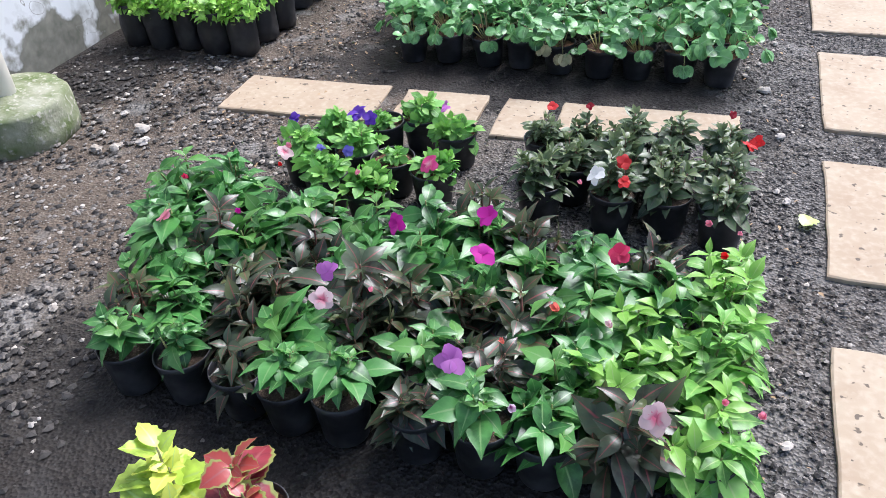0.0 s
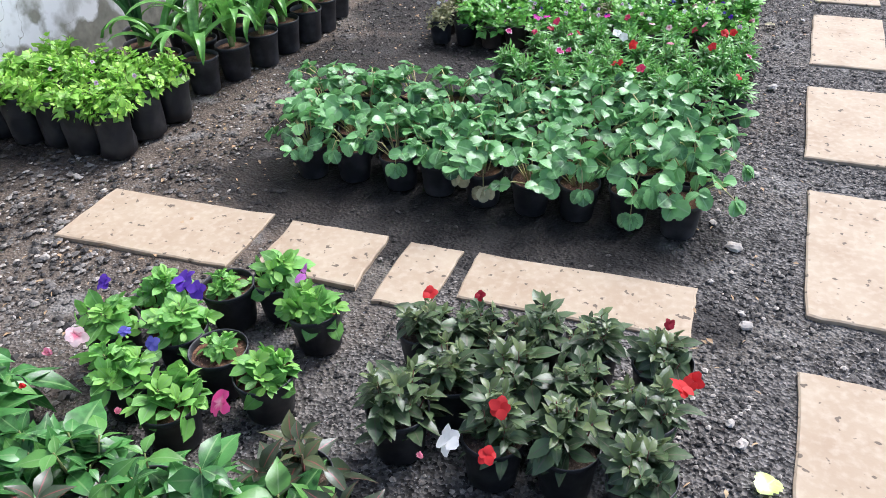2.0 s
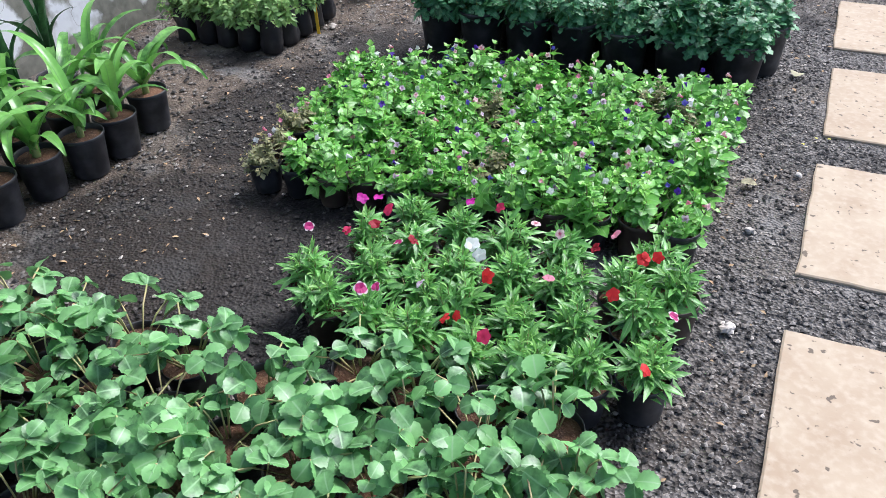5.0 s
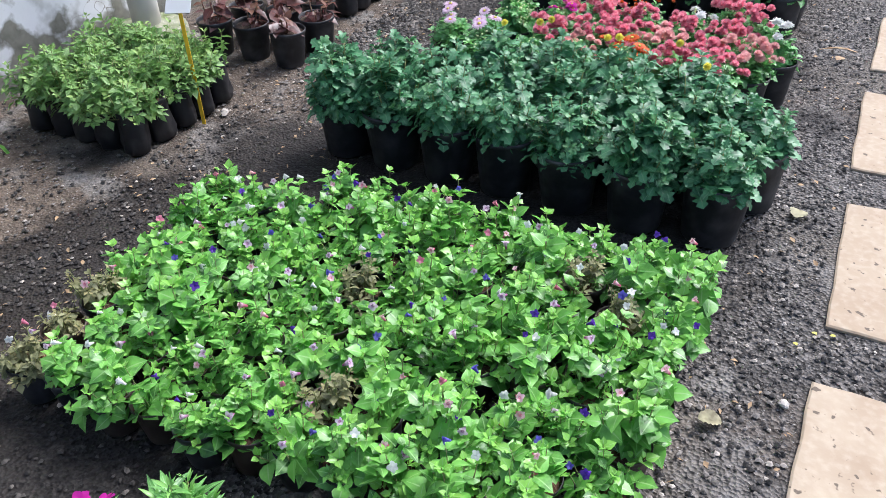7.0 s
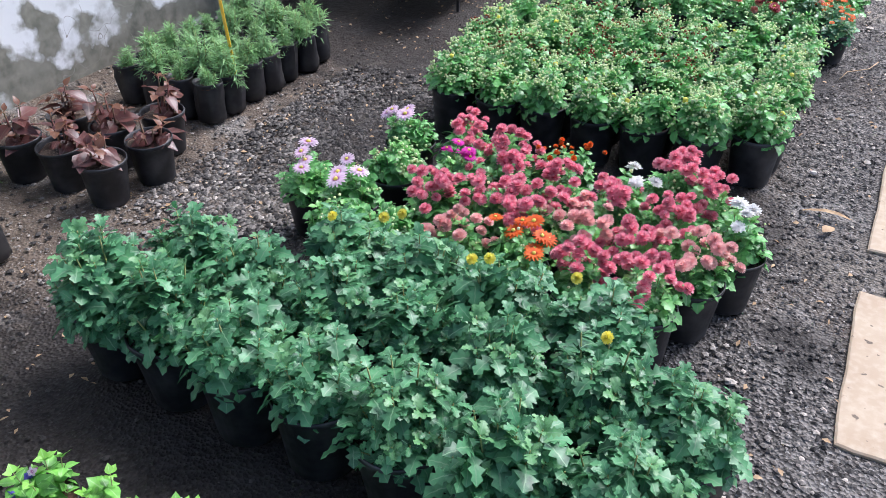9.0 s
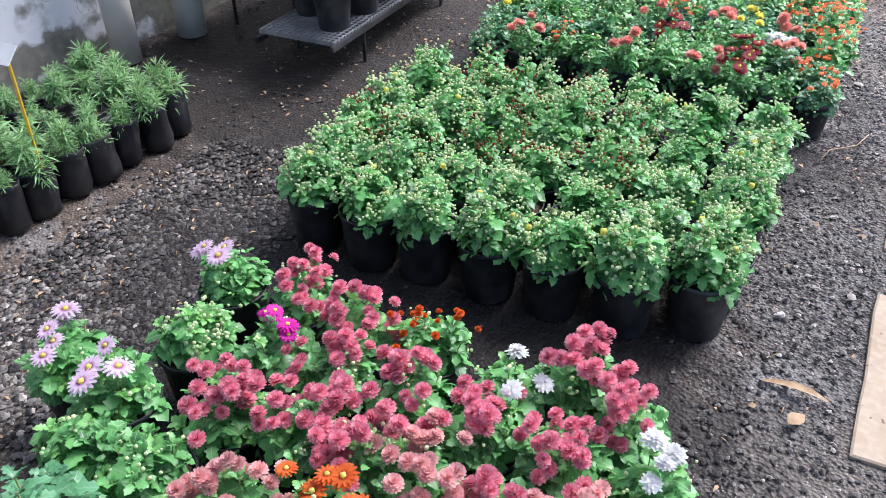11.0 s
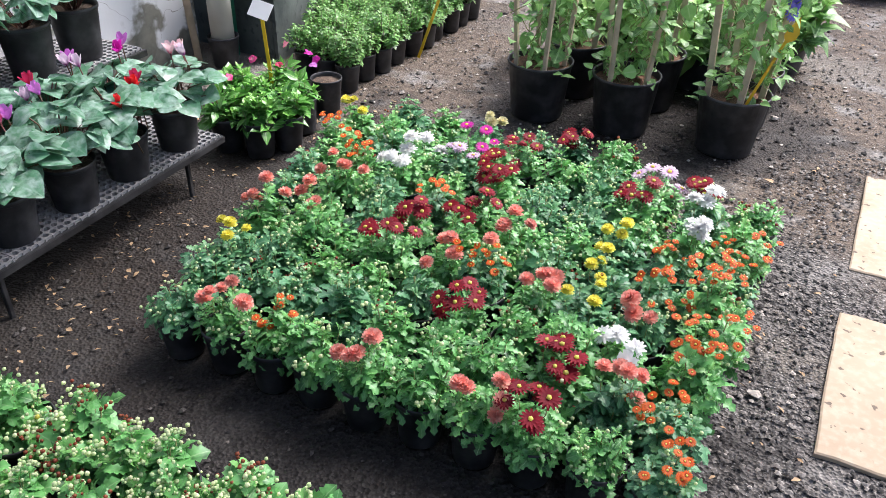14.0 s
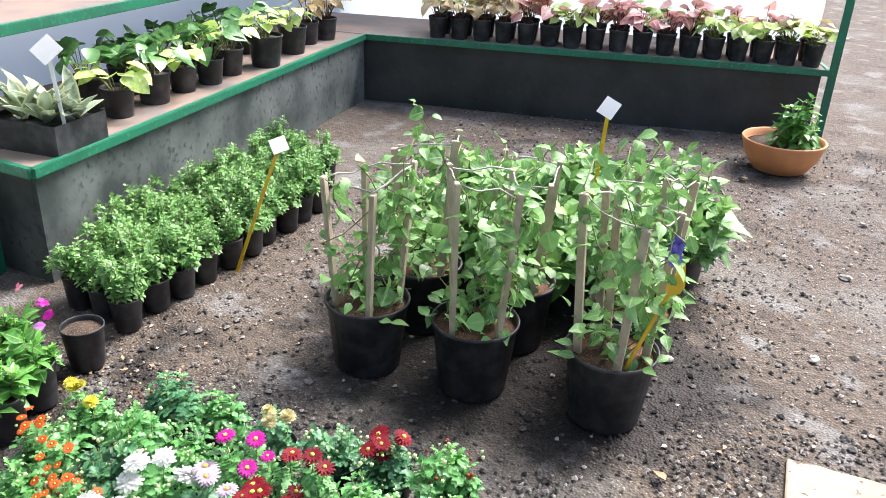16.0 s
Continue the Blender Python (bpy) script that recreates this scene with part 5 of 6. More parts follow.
# ---- green chrysanthemums in large pots ----
for x, y in [(-1.58, 5.95), (-1.385, 5.94), (-1.18, 5.93), (-0.98, 5.93), (-0.765, 5.92), (-0.55, 5.91), (-0.335, 5.93),
             (-1.50, 6.15), (-1.29, 6.14), (-1.08, 6.14), (-0.87, 6.13), (-0.66, 6.13), (-0.46, 6.14), (-0.27, 6.15), (-1.15, 6.31), (-0.95, 6.3), (-0.74, 6.31), (-0.5, 6.32)]:
    plant("mum", x, y, "dark green chrysanthemum in a large black pot", "potted plant", "chrysanthemum|green chrysanthemums", 0.10, 0.20, soil=PEAT, tilt=1.5, size=rng.uniform(0.92, 1.05))
for x, y in ((-1.0, 6.25), (-0.97, 6.28), (-0.76, 6.2), (-0.73, 6.22), (-1.1, 6.2), (-0.55, 6.24), (-0.44, 6.1)):
    bloom("green chrysanthemums", x, y, 0.43, "pompom", "yellow", 0.55)

# ---- chrysanthemums in flower ----
HEADS = {"r": ("pompom", "mum_red"), "s": ("pompom", "mum_salmon"), "p": ("pompom", "mum_pink"), "w": ("double", "white"), "l": ("daisy", "lilac"), "v": ("daisy", "magenta"), "o": ("daisy", "mum_orange"), "d": ("daisy", "dark_red"), "b": ("pompom", "mum_orange"), "y": ("pompom", "yellow"), "c": ("pompom", "cream"), "g": None}


def flowering(x, y, code, count, group, kind, r, h, label, category="potted plant", spread=0.6, sz=1.0, size=1.0, bud=None):
    root = plant(kind, x, y, label, category, group, r, h, soil=PEAT, tilt=2, size=size, bud=bud)
    if not HEADS[code]:
        return
    shape, colour = HEADS[code]
    g = group.split("|")[-1]
    _, m, tips = PLANTS[g][-1]
    q = random.Random(int(x * 4000 + y * 700))
    picks = sorted(tips, key=lambda t: -t[0].z + q.uniform(0, spread) * 0.12)[:count]
    if code in "rpob":
        picks = [(t + Vector((q.gauss(0, 0.02), q.gauss(0, 0.02), q.uniform(-0.016, 0.012))), a) for t, a in picks for _ in (0, 1)]
    for tip, axis in picks:
        at = tip + axis * 0.03
        ob = child("flower", flower_mesh(shape, colour), root, m.inverted() @ facing(at, (axis.x, axis.y - 0.15, axis.z + 0.1), q.uniform(0, 6), sz * q.uniform(0.8, 1.12)))
        if shape == "daisy":
            child("flower_eye", eye_mesh("yellow"), ob)


NAMES = {"r": "raspberry-red", "s": "salmon", "p": "pale rose", "w": "white", "l": "lilac and white", "v": "magenta", "o": "orange", "b": "orange-budded", "d": "dark red", "y": "yellow", "c": "cream", "g": "still unopened green"}
for x, y, code, n in ((-1.52, 6.66, "l", 5), (-1.36, 6.63, "l", 4), (-1.39, 7.02, "l", 5), (-1.33, 6.82, "g", 0), (-1.13, 6.87, "v", 6), (-1.16, 6.52, "g", 0), (-1.30, 6.50, "g", 0),
                      (-0.97, 6.52, "p", 11), (-0.80, 6.56, "o", 4), (-1.13, 6.69, "r", 12), (-0.96, 6.71, "r", 13), (-1.21, 7.05, "r", 12), (-1.03, 7.02, "r", 13), (-0.97, 6.87, "r", 12),
                      (-0.81, 6.88, "r", 14), (-0.86, 7.04, "b", 9), (-0.65, 6.97, "w", 3), (-0.53, 7.07, "r", 9), (-0.42, 7.01, "r", 10), (-0.33, 6.88, "w", 4), (-0.50, 6.87, "r", 13),
                      (-0.69, 6.72, "p", 13), (-0.54, 6.72, "r", 14), (-0.40, 6.72, "p", 13), (-0.63, 6.55, "r", 13), (-0.47, 6.56, "r", 13), (-0.66, 6.86, "r", 9), (-0.82, 6.71, "r", 11)):
    flowering(x, y, code, n, "flowering_chrysanthemum|flowering chrysanthemums", "mum_low", 0.083, 0.165, NAMES[code] + " chrysanthemum in a black nursery pot", spread=0.5, sz=0.78 if code in "rp" else 0.4 if code == "b" else 1.0 if code == "l" else 0.85, size=0.9, bud=[("bud", 4, 0.006, 0.6)] if code in "wobg" else [("bud", 2, 0.005, 0.25)])

# ---- chrysanthemums in bud ----
for j in range(6):
    for i in range(7):
        x = -1.47 + 0.18 * i - 0.01 * j * (1 - i / 6) + wander(rng, 0.01)
        y = 7.46 + 0.168 * j + (0.06 if i == 6 and j == 0 else 0) + 0.012 * i + wander(rng, 0.01)
        russet = abs(x + 1.0) < 0.35 and 7.7 < y < 8.2 and rng.random() < 0.7 or rng.random() < 0.06
        plant("mum_light", x, y, "chrysanthemum thick with small yellow-green buds in a black pot", "potted plant", "budding_chrysanthemum|budding chrysanthemums", 0.086, 0.175, soil=PEAT, tilt=1.5, variants=6,
              size=rng.uniform(0.95, 1.08), bud=[("bud_red", 6, 0.0044, 0.5), ("bud", 6, 0.0042, 0.5)] if russet else [("bud", 9, 0.0048, 0.9), ("yellow", 1, 0.009, 0.1)])

# ---- mixed small chrysanthemums ----
MIX = {}
for x, y, code in ((-1.69, 8.93, "c"), (-1.57, 9.08, "y"), (-1.43, 8.82, "s"), (-1.28, 8.78, "o"), (-1.65, 9.28, "s"), (-1.52, 9.53, "s"), (-1.54, 9.68, "o"), (-1.72, 10.12, "y"), (-1.39, 9.68, "w"), (-1.18, 9.86, "l"), (-1.11, 9.93, "d"), (-0.99, 10.08, "d"),
                   (-1.05, 9.77, "d"), (-1.06, 9.57, "d"), (-1.15, 9.32, "d"), (-1.23, 9.50, "o"), (-0.67, 9.84, "d"), (-0.55, 10.01, "l"), (-0.42, 10.05, "d"), (-0.42, 9.74, "w"), (-0.28, 9.62, "o"), (-0.29, 9.48, "o"), (-0.43, 9.48, "o"), (-0.72, 9.30, "s"),
                   (-0.83, 9.12, "d"), (-0.82, 9.27, "o"), (-0.50, 9.15, "w"), (-0.42, 9.03, "s"), (-0.54, 8.93, "d"), (-0.64, 8.78, "s"), (-0.30, 9.10, "o"), (-0.31, 8.92, "o"), (-1.04, 8.78, "s"), (-0.97, 9.32, "s"), (-0.30, 9.3, "o"), (-1.45, 9.4, "s"), (-0.55, 9.35, "y"), (-0.6, 9.6, "y"), (-0.75, 10.0, "g"), (-0.45, 9.3, "s"), (-0.8, 9.75, "g"), (-1.3, 10.15, "c"), (-1.66, 10.16, "y"), (-1.69, 9.93, "y"), (-1.65, 9.75, "o"), (-1.4, 9.78, "w"), (-1.24, 9.88, "v"), (-0.57, 10.19, "y"), (-0.44, 10.1, "d"), (-0.91, 9.34, "s"), (-0.59, 9.27, "y"), (-1.08, 9.92, "d")):
    MIX[(x, y)] = code
for j in range(10):
    for i in range(10):
        x = -1.54 + 0.138 * i - 0.022 * j * (1 - i / 9) + wander(rng, 0.012)
        y = 8.81 + 0.142 * j + 0.004 * i + wander(rng, 0.012)
        if j == 9 and (i < 1 or i > 6):
            continue
        near = min(MIX, key=lambda p: (p[0] - x) ** 2 + (p[1] - y) ** 2)
        hit_it = (near[0] - x) ** 2 + (near[1] - y) ** 2 < 0.0085
        code = MIX[near] if hit_it else "g"
        count = {"s": 5, "o": 7, "d": 8, "w": 4, "y": 4, "c": 4, "l": 4, "v": 4, "g": 0}[code]
        flowering(x, y, code, count, "small_chrysanthemum|mixed chrysanthemums", rng.choice(("mum_small", "mum_small", "mum_blue")), 0.064, 0.13, NAMES[code] + " small chrysanthemum in a black pot", spread=0.5,
                  sz={"s": 1.0, "o": 0.42, "d": 0.95, "w": 1.15, "y": 0.85, "c": 0.9, "l": 1.0, "v": 0.8, "g": 1}[code], size=rng.uniform(0.9, 1.18),
                  bud=[("bud", 3, 0.0052, 0.55)] if rng.random() < 0.6 else [("bud_red", 2, 0.005, 0.3), ("bud", 2, 0.0048, 0.3)] if rng.random() < 0.4 else None)


# ---- climbers on stakes ----
def climber_foliage(variant):
    key = ("climber", variant)
    if key not in CACHE:
        r = random.Random(70 + variant)
        leaf, vine = Soup(), Soup()
        for _ in range(6):
            a, pts = r.uniform(0, 6.28), []
            turn = r.uniform(2, 5) * r.choice((-1, 1))
            top = r.uniform(0.3, 0.6)
            for k in range(10):
                t = k / 9
                rad = 0.03 + 0.085 * min(1, 2.5 * t) + r.uniform(-0.035, 0.04)
                pts.append((rad * math.cos(a + turn * t), rad * math.sin(a + turn * t), 0.22 + top * t))
            vine.add(tube_shape(pts, 0.0022, 4), EYE3, ORIGIN)
            for p in pts[1:]:
                for _ in range(r.choice((2, 3, 4, 5))):
                    d = unit(r.uniform(0, 6.283), r.uniform(-1.1, 0.3))
                    ln = r.uniform(0.028, 0.066)
                    off = np.array(p) + np.array([r.uniform(-0.035, 0.035) for _ in range(3)])
                    leaf.add(r.choice((OVATE, HEART, OVATE, LOBED)), basis_to(d, np.array((r.uniform(-1, 1), r.uniform(-1, 1), 0.9)), ln), off)
        for _ in range(26):
            a, d0 = r.uniform(0, 6.28), r.uniform(0.06, 0.17)
            p = np.array((d0 * math.cos(a), d0 * math.sin(a), r.uniform(0.2, 0.36)))
            ln = r.uniform(0.035, 0.07)
            leaf.add(OVATE, basis_to(unit(r.uniform(0, 6.28), r.uniform(-0.7, 0.4)), np.array((r.uniform(-0.6, 0.6), r.uniform(-0.6, 0.6), 1)), ln), p)
        CACHE[key] = leaf.mesh("foliage", LEAF["climber"]), vine.mesh("vine", STEM)
    return CACHE[key]


def climber(x, y, spin, variant):
    root = thing("potted_climber", pose(x, y, 0, 0, 0, spin), "climbing vine tied to wooden stakes in a large black pot", "potted plant", "staked climbers")
    pot, soil = pot_parts(0.14, 0.245, SOIL, 0.03)
    child("pot", pot, root)
    child("soil", soil, root)
    leaf, vine = climber_foliage(variant)
    child("foliage", leaf, root)["kind"] = "stuff"
    child("vine", vine, root)
    r = random.Random(spin)
    tops = []
    for k in range(4):
        a = 1.57 * k + 0.5
        foot = Vector((0.095 * math.cos(a), 0.095 * math.sin(a), 0.12))
        top = Vector((r.uniform(0.11, 0.15) * math.cos(a + 0.1), 0.14 * math.sin(a + 0.1), r.uniform(0.62, 0.73)))
        child("stake", beam_mesh("stake", foot, top, 0.024, 0.016, STAKE, 0.002), root)
        tops.append(top * 0.95)
    s = Soup()
    ring = [tops[k % 4].lerp(tops[(k + 1) % 4], f) * 1.06 + Vector((0, 0, r.uniform(-0.03, 0.0))) for k in range(4) for f in (0, 0.33, 0.66)]
    s.add(tube_shape(ring + ring[:1], 0.0028, 5), EYE3, ORIGIN)
    child("tie_wire", s.mesh("tie_wire", WIRE), root)
    PLANTS.setdefault("staked climbers", []).append((root, pose(x, y, 0, 0, 0, spin), []))
    return root


for k, (x, y, spin) in enumerate(((-1.32, 10.73, 0), (-0.955, 10.76, 35), (-0.53, 10.79, 80), (-1.27, 11.06, 120), (-0.93, 11.08, 200), (-0.53, 11.09, 260))):
    climber(x, y, spin, k % 3)
for x, y in ((-1.42, 11.4), (-1.12, 11.42), (-0.82, 11.42), (-0.56, 11.44), (-1.0, 11.72), (-0.72, 11.78), (-0.46, 11.85), (-1.3, 11.7), (-0.9, 12.05), (-0.6, 12.12)):
    plant("lower", x, y, "leafy green climber seedling in a large black pot", "potted plant", "climber|young climbers", 0.11, 0.22, tilt=1, size=1.55)
for x, y, z in ((-0.40, 10.80, 0.60), (-0.40, 10.79, 0.565)):
    bloom("staked climbers", x, y, z, "daisy", "blue", 1.0, (0.6, -0.6, 0.3))

# ---- box seedlings ----
for j in range(12):
    for i in range(4):
        x = -2.17 - 0.135 * i + wander(rng, 0.012) - 0.015 * j * (i > 2) * 0
        y = 10.55 + 0.14 * j + 0.02 * i + wander(rng, 0.012)
        if i == 3 and j < 2 or (i == 0 and j > 9):
            continue
        plant("box", x, y, "small box shrub in a black nursery pot", "potted plant", "box|box shrubs", 0.058, 0.125, soil=PEAT, tilt=2, size=rng.uniform(0.85, 1.15))

# ---- along the wall ----
for j in range(3):
    for i in range(5):
        plant("bag_bush", -2.33 - 0.14 * i + wander(rng, 0.01), 3.25 + 0.155 * j + wander(rng, 0.01), "bright green trailing shrub in a black grow bag", "potted plant", "trailing_shrub|trailing shrubs", 0.068, 0.19, True, variants=4, tilt=2, size=rng.uniform(0.95, 1.15))
for x, y, z in ((-2.3, 3.2, 0.3), (-2.43, 3.33, 0.31), (-2.55, 3.25, 0.3), (-2.25, 3.33, 0.28)):
    bloom("trailing shrubs", x, y, z, "trumpet", "lilac", 1.0)


def strap_mesh(length, width, bend, rise, variant, material):
    s = Soup()
    co, uv, faces = [], [], []
    n = 11
    for i in range(n + 1):
        t = i / n
        ang = rise - bend * t * t
        if i == 0:
            px, pz = 0.0, 0.0
        else:
            px += length / n * math.cos(ang)
            pz += length / n * math.sin(ang)
        w = width * (0.75 + 0.9 * t - 1.55 * t ** 3.2) if t < 1 else 0.0015
        for u in (-1, -0.5, 0, 0.5, 1):
            co.append((px - 0.012 * (u * u) * math.sin(ang), u * max(w, 0.0015), pz + 0.25 * abs(u) * w))
            uv.append((0.5 + 0.5 * u, t))
    for i in range(n):
        for k in range(4):
            a = 5 * i + k
            faces.append((a, a + 1, a + 6, a + 5))
    s.add(shape_of(co, faces, uv), EYE3, ORIGIN)
    return s.mesh("leaf", material)


STRAPS = [strap_mesh(l, w, b, r, k, LEAF["clivia"]) for k, (l, w, b, r) in enumerate(((0.30, 0.019, 1.9, 1.05), (0.36, 0.02, 2.0, 1.0), (0.24, 0.018, 1.5, 0.9), (0.32, 0.019, 2.5, 1.05), (0.40, 0.02, 1.5, 1.15)))]
STRAPS_DARK = [strap_mesh(l, w, b, r, k, LEAF["clivia_dark"]) for k, (l, w, b, r) in enumerate(((0.48, 0.019, 0.8, 1.4), (0.42, 0.018, 1.3, 1.3), (0.52, 0.02, 0.4, 1.45)))]


def clivia(x, y, dark=False, count=9, size=1.0):
    r = random.Random(int(x * 801 + y * 1333))
    root = thing("potted_clivia", pose(x, y, 0, 0, 0, r.uniform(0, 360)), ("tall dark-leaved lily" if dark else "strap-leaved lily") + " in a black pot of red soil", "potted plant", "lilies along the wall")
    pot, soil = pot_parts(0.075, 0.15, SOIL)
    child("pot", pot, root)
    child("soil", soil, root)
    child("leaf_base", CACHE.setdefault("leaf_base", lathe("leaf_base", [(0.010, 0.125), (0.013, 0.14), (0.012, 0.18), (0.007, 0.2)], STEM, 10, 0.003)), root)
    for k in range(count):
        side = 180 * (k % 2) + r.uniform(-70, 70)
        me = r.choice(STRAPS_DARK if dark else STRAPS)
        child("leaf", me, root, pose(0, 0, 0.15 + 0.008 * (k // 2), r.uniform(-12, 12), r.uniform(-14, 10) - 5 * (k < 4), side) @ Matrix.Scale(size * r.uniform(0.75, 1.1), 4))


for x, y, dark in ((-2.37, 3.84, 0), (-2.32, 4.0, 0), (-2.28, 4.17, 0), (-2.27, 4.34, 0), (-2.24, 4.50, 0), (-2.24, 4.655, 0), (-2.27, 4.85, 0), (-2.54, 3.82, 0), (-2.50, 4.02, 0), (-2.46, 4.22, 0), (-2.45, 4.42, 0), (-2.43, 4.62, 0), (-2.46, 4.82, 0),
                   (-2.72, 3.9, 1), (-2.68, 4.14, 1), (-2.66, 4.38, 1), (-2.64, 4.62, 1), (-2.7, 4.84, 1), (-2.85, 4.05, 1)):
    clivia(x, y, bool(dark), 8 if dark else 9, 1.0 if dark else 1.05)

for j in range(5):
    for i in range(5):
        plant("herb", -2.265 - 0.115 * i + wander(rng, 0.01), 5.62 + 0.115 * j + wander(rng, 0.01), "fine-leaved green herb in a slim black grow bag", "potted plant", "herb|herb bags", 0.05, 0.155, True, variants=4, tilt=4, size=rng.uniform(0.9, 1.15))
for x, y in ((-2.59, 6.46), (-2.41, 6.49), (-2.22, 6.48), (-2.19, 6.66), (-2.38, 6.68), (-2.57, 6.66), (-2.3, 6.83)):
    plant("begonia", x, y, "sparse maroon-leaved begonia in a black pot", "potted plant", "begonia|maroon begonias", 0.078, 0.155, soil=PEAT, tilt=2)
for j in range(7):
    for i in range(4):
        plant("rosemary", -2.32 - 0.135 * i + 0.01 * (j % 2) + wander(rng, 0.012), 7.08 + 0.118 * j + wander(rng, 0.012), "feathery green lavender in a black grow bag", "potted plant", "lavender|lavender bags", 0.054, 0.16, True, variants=4, tilt=4, size=rng.uniform(0.6, 1.15))
for x, y in ((-2.05, 9.93), (-2.10, 9.82), (-2.09, 10.08), (-2.24, 9.80), (-2.22, 9.95), (-2.24, 10.12), (-2.36, 10.0)):
    plant("vinca", x, y, "glossy periwinkle in a black nursery pot", "potted plant", "periwinkle|periwinkles", 0.066, 0.145, tilt=2)
for x, y, c in ((-2.12, 10.0, "crimson"), (-2.03, 10.12, "magenta"), (-2.0, 10.06, "orchid"), (-2.2, 9.8, "hot_pink"), (-2.25, 10.0, "hot_pink"), (-2.1, 10.16, "magenta"), (-2.24, 10.2, "rose")):
    bloom("periwinkles", x, y, 0.3, "open", c, 0.6)
plant(None, -2.12, 10.30, "empty black nursery pot part filled with soil", "pot", "pot|empty pots", 0.068, 0.15, soil=PEAT)
plant(None, -2.855, 10.5, "empty black nursery pot part filled with soil", "pot", "pot|empty pots", 0.075, 0.15, soil=PEAT)


# ---- plant labels ----
def marker(x, y, z0, height, lean_x, lean_y, spin, card_spin=0.0, w=0.085, h=0.055, label="white card on a yellow stick among the pots", stick_mat=YELLOW):
    root = thing("plant_label", pose(x, y, z0, lean_x, lean_y, spin), label, "sign", "plant labels")
    child("stick", box_mesh("stick", (-0.0075, -0.002, 0), (0.0075, 0.002, height), stick_mat, 0.001), root)
    child("card", box_mesh("card", (-w / 2, -0.0012, -h / 2), (w / 2, 0.0012, h / 2), CARD, 0.0008), root, pose(0, -0.0045, height + h * 0.25, -35, 0, 0) @ pose(0, 0, 0, 0, card_spin, 0))
    return root


marker(-2.185, 5.88, 0.0, 0.42, -8, -4, 15, 0, 0.1, 0.05)
marker(-2.28, 7.21, 0.14, 0.34, -11, -15, 0, 12, 0.1, 0.065)
marker(-2.23, 10.09, 0.0, 0.45, -3, -4, 20, 20, 0.09, 0.07)
marker(-2.10, 11.07, 0.0, 0.53, -20, 12, 0, 40, 0.075, 0.065)
marker(-0.84, 11.70, 0.0, 0.70, 0, 3, 10, 25, 0.065, 0.075)
marker(-2.72, 10.90, 0.47, 0.36, 0, -4, 25, 45, 0.09, 0.09, "white card on a pale stick in a planter", CARD)
yellow_tag = thing("plant_label", pose(-0.475, 10.72, 0.22, 4, 17, 20), "leaning yellow plastic stick with a leaf-shaped yellow tag", "sign", "plant labels")
child("stick", box_mesh("stick", (-0.0055, -0.002, 0), (0.0055, 0.002, 0.3), YELLOW, 0.001), yellow_tag)
tag_soup = Soup()
tag_soup.add(OVATE, basis_to((0.05, 0, 1), (0, -1, 0.2), 0.10, 0.08), np.array((0, -0.004, 0.27)))
child("tag", tag_soup.mesh("tag", YELLOW), yellow_tag)


# ---- mesh rack with cyclamen ----
def tray_mesh(w, d, cell, depth=0.018):
    """An upturned plastic plug tray: a plate of round holes with short sleeves, and a ribbed side."""
    bm = bmesh.new()
    nx, ny = round(w / cell), round(d / cell)
    cx, cy = w / nx, d / ny
    for i in range(nx):
        for j in range(ny):
            mx, my = (i + 0.5) * cx, (j + 0.5) * cy
            outer = [(mx + a * cx / 2, my + b * cy / 2) for a, b in ((1, 0), (1, 1), (0, 1), (-1, 1), (-1, 0), (-1, -1), (0, -1), (1, -1))]
            ring = [(mx + 0.42 * cx * math.cos(0.7854 * k), my + 0.42 * cy * math.sin(0.7854 * k)) for k in range(8)]
            o = [bm.verts.new((x, y, 0)) for x, y in outer]
            r = [bm.verts.new((x, y, 0)) for x, y in ring]
            b = [bm.verts.new((x, y, -depth * 0.8)) for x, y in ring]
            for k in range(8):
                q = (k + 1) % 8
                bm.faces.new((o[k], o[q], r[q], r[k]))
                bm.faces.new((r[k], r[q], b[q], b[k]))
    for x0, y0, x1, y1 in ((-0.003, 0, 0, d), (w, 0, w + 0.003, d), (0, -0.003, w, 0), (0, d, w, d + 0.003)):
        box_bm(bm, (x0, y0, -depth), (x1, y1, 0.001))
    for j in range(ny + 1):
        box_bm(bm, (w + 0.003, j * cy - 0.003, -depth), (w + 0.007, j * cy + 0.003, 0))
    for i in range(nx + 1):
        box_bm(bm, (i * cx - 0.003, -0.007, -depth), (i * cx + 0.003, -0.003, 0))
    return finish(bm, "tray", CRATE)


RACK_Z, REAR_Z = 0.165, 0.38


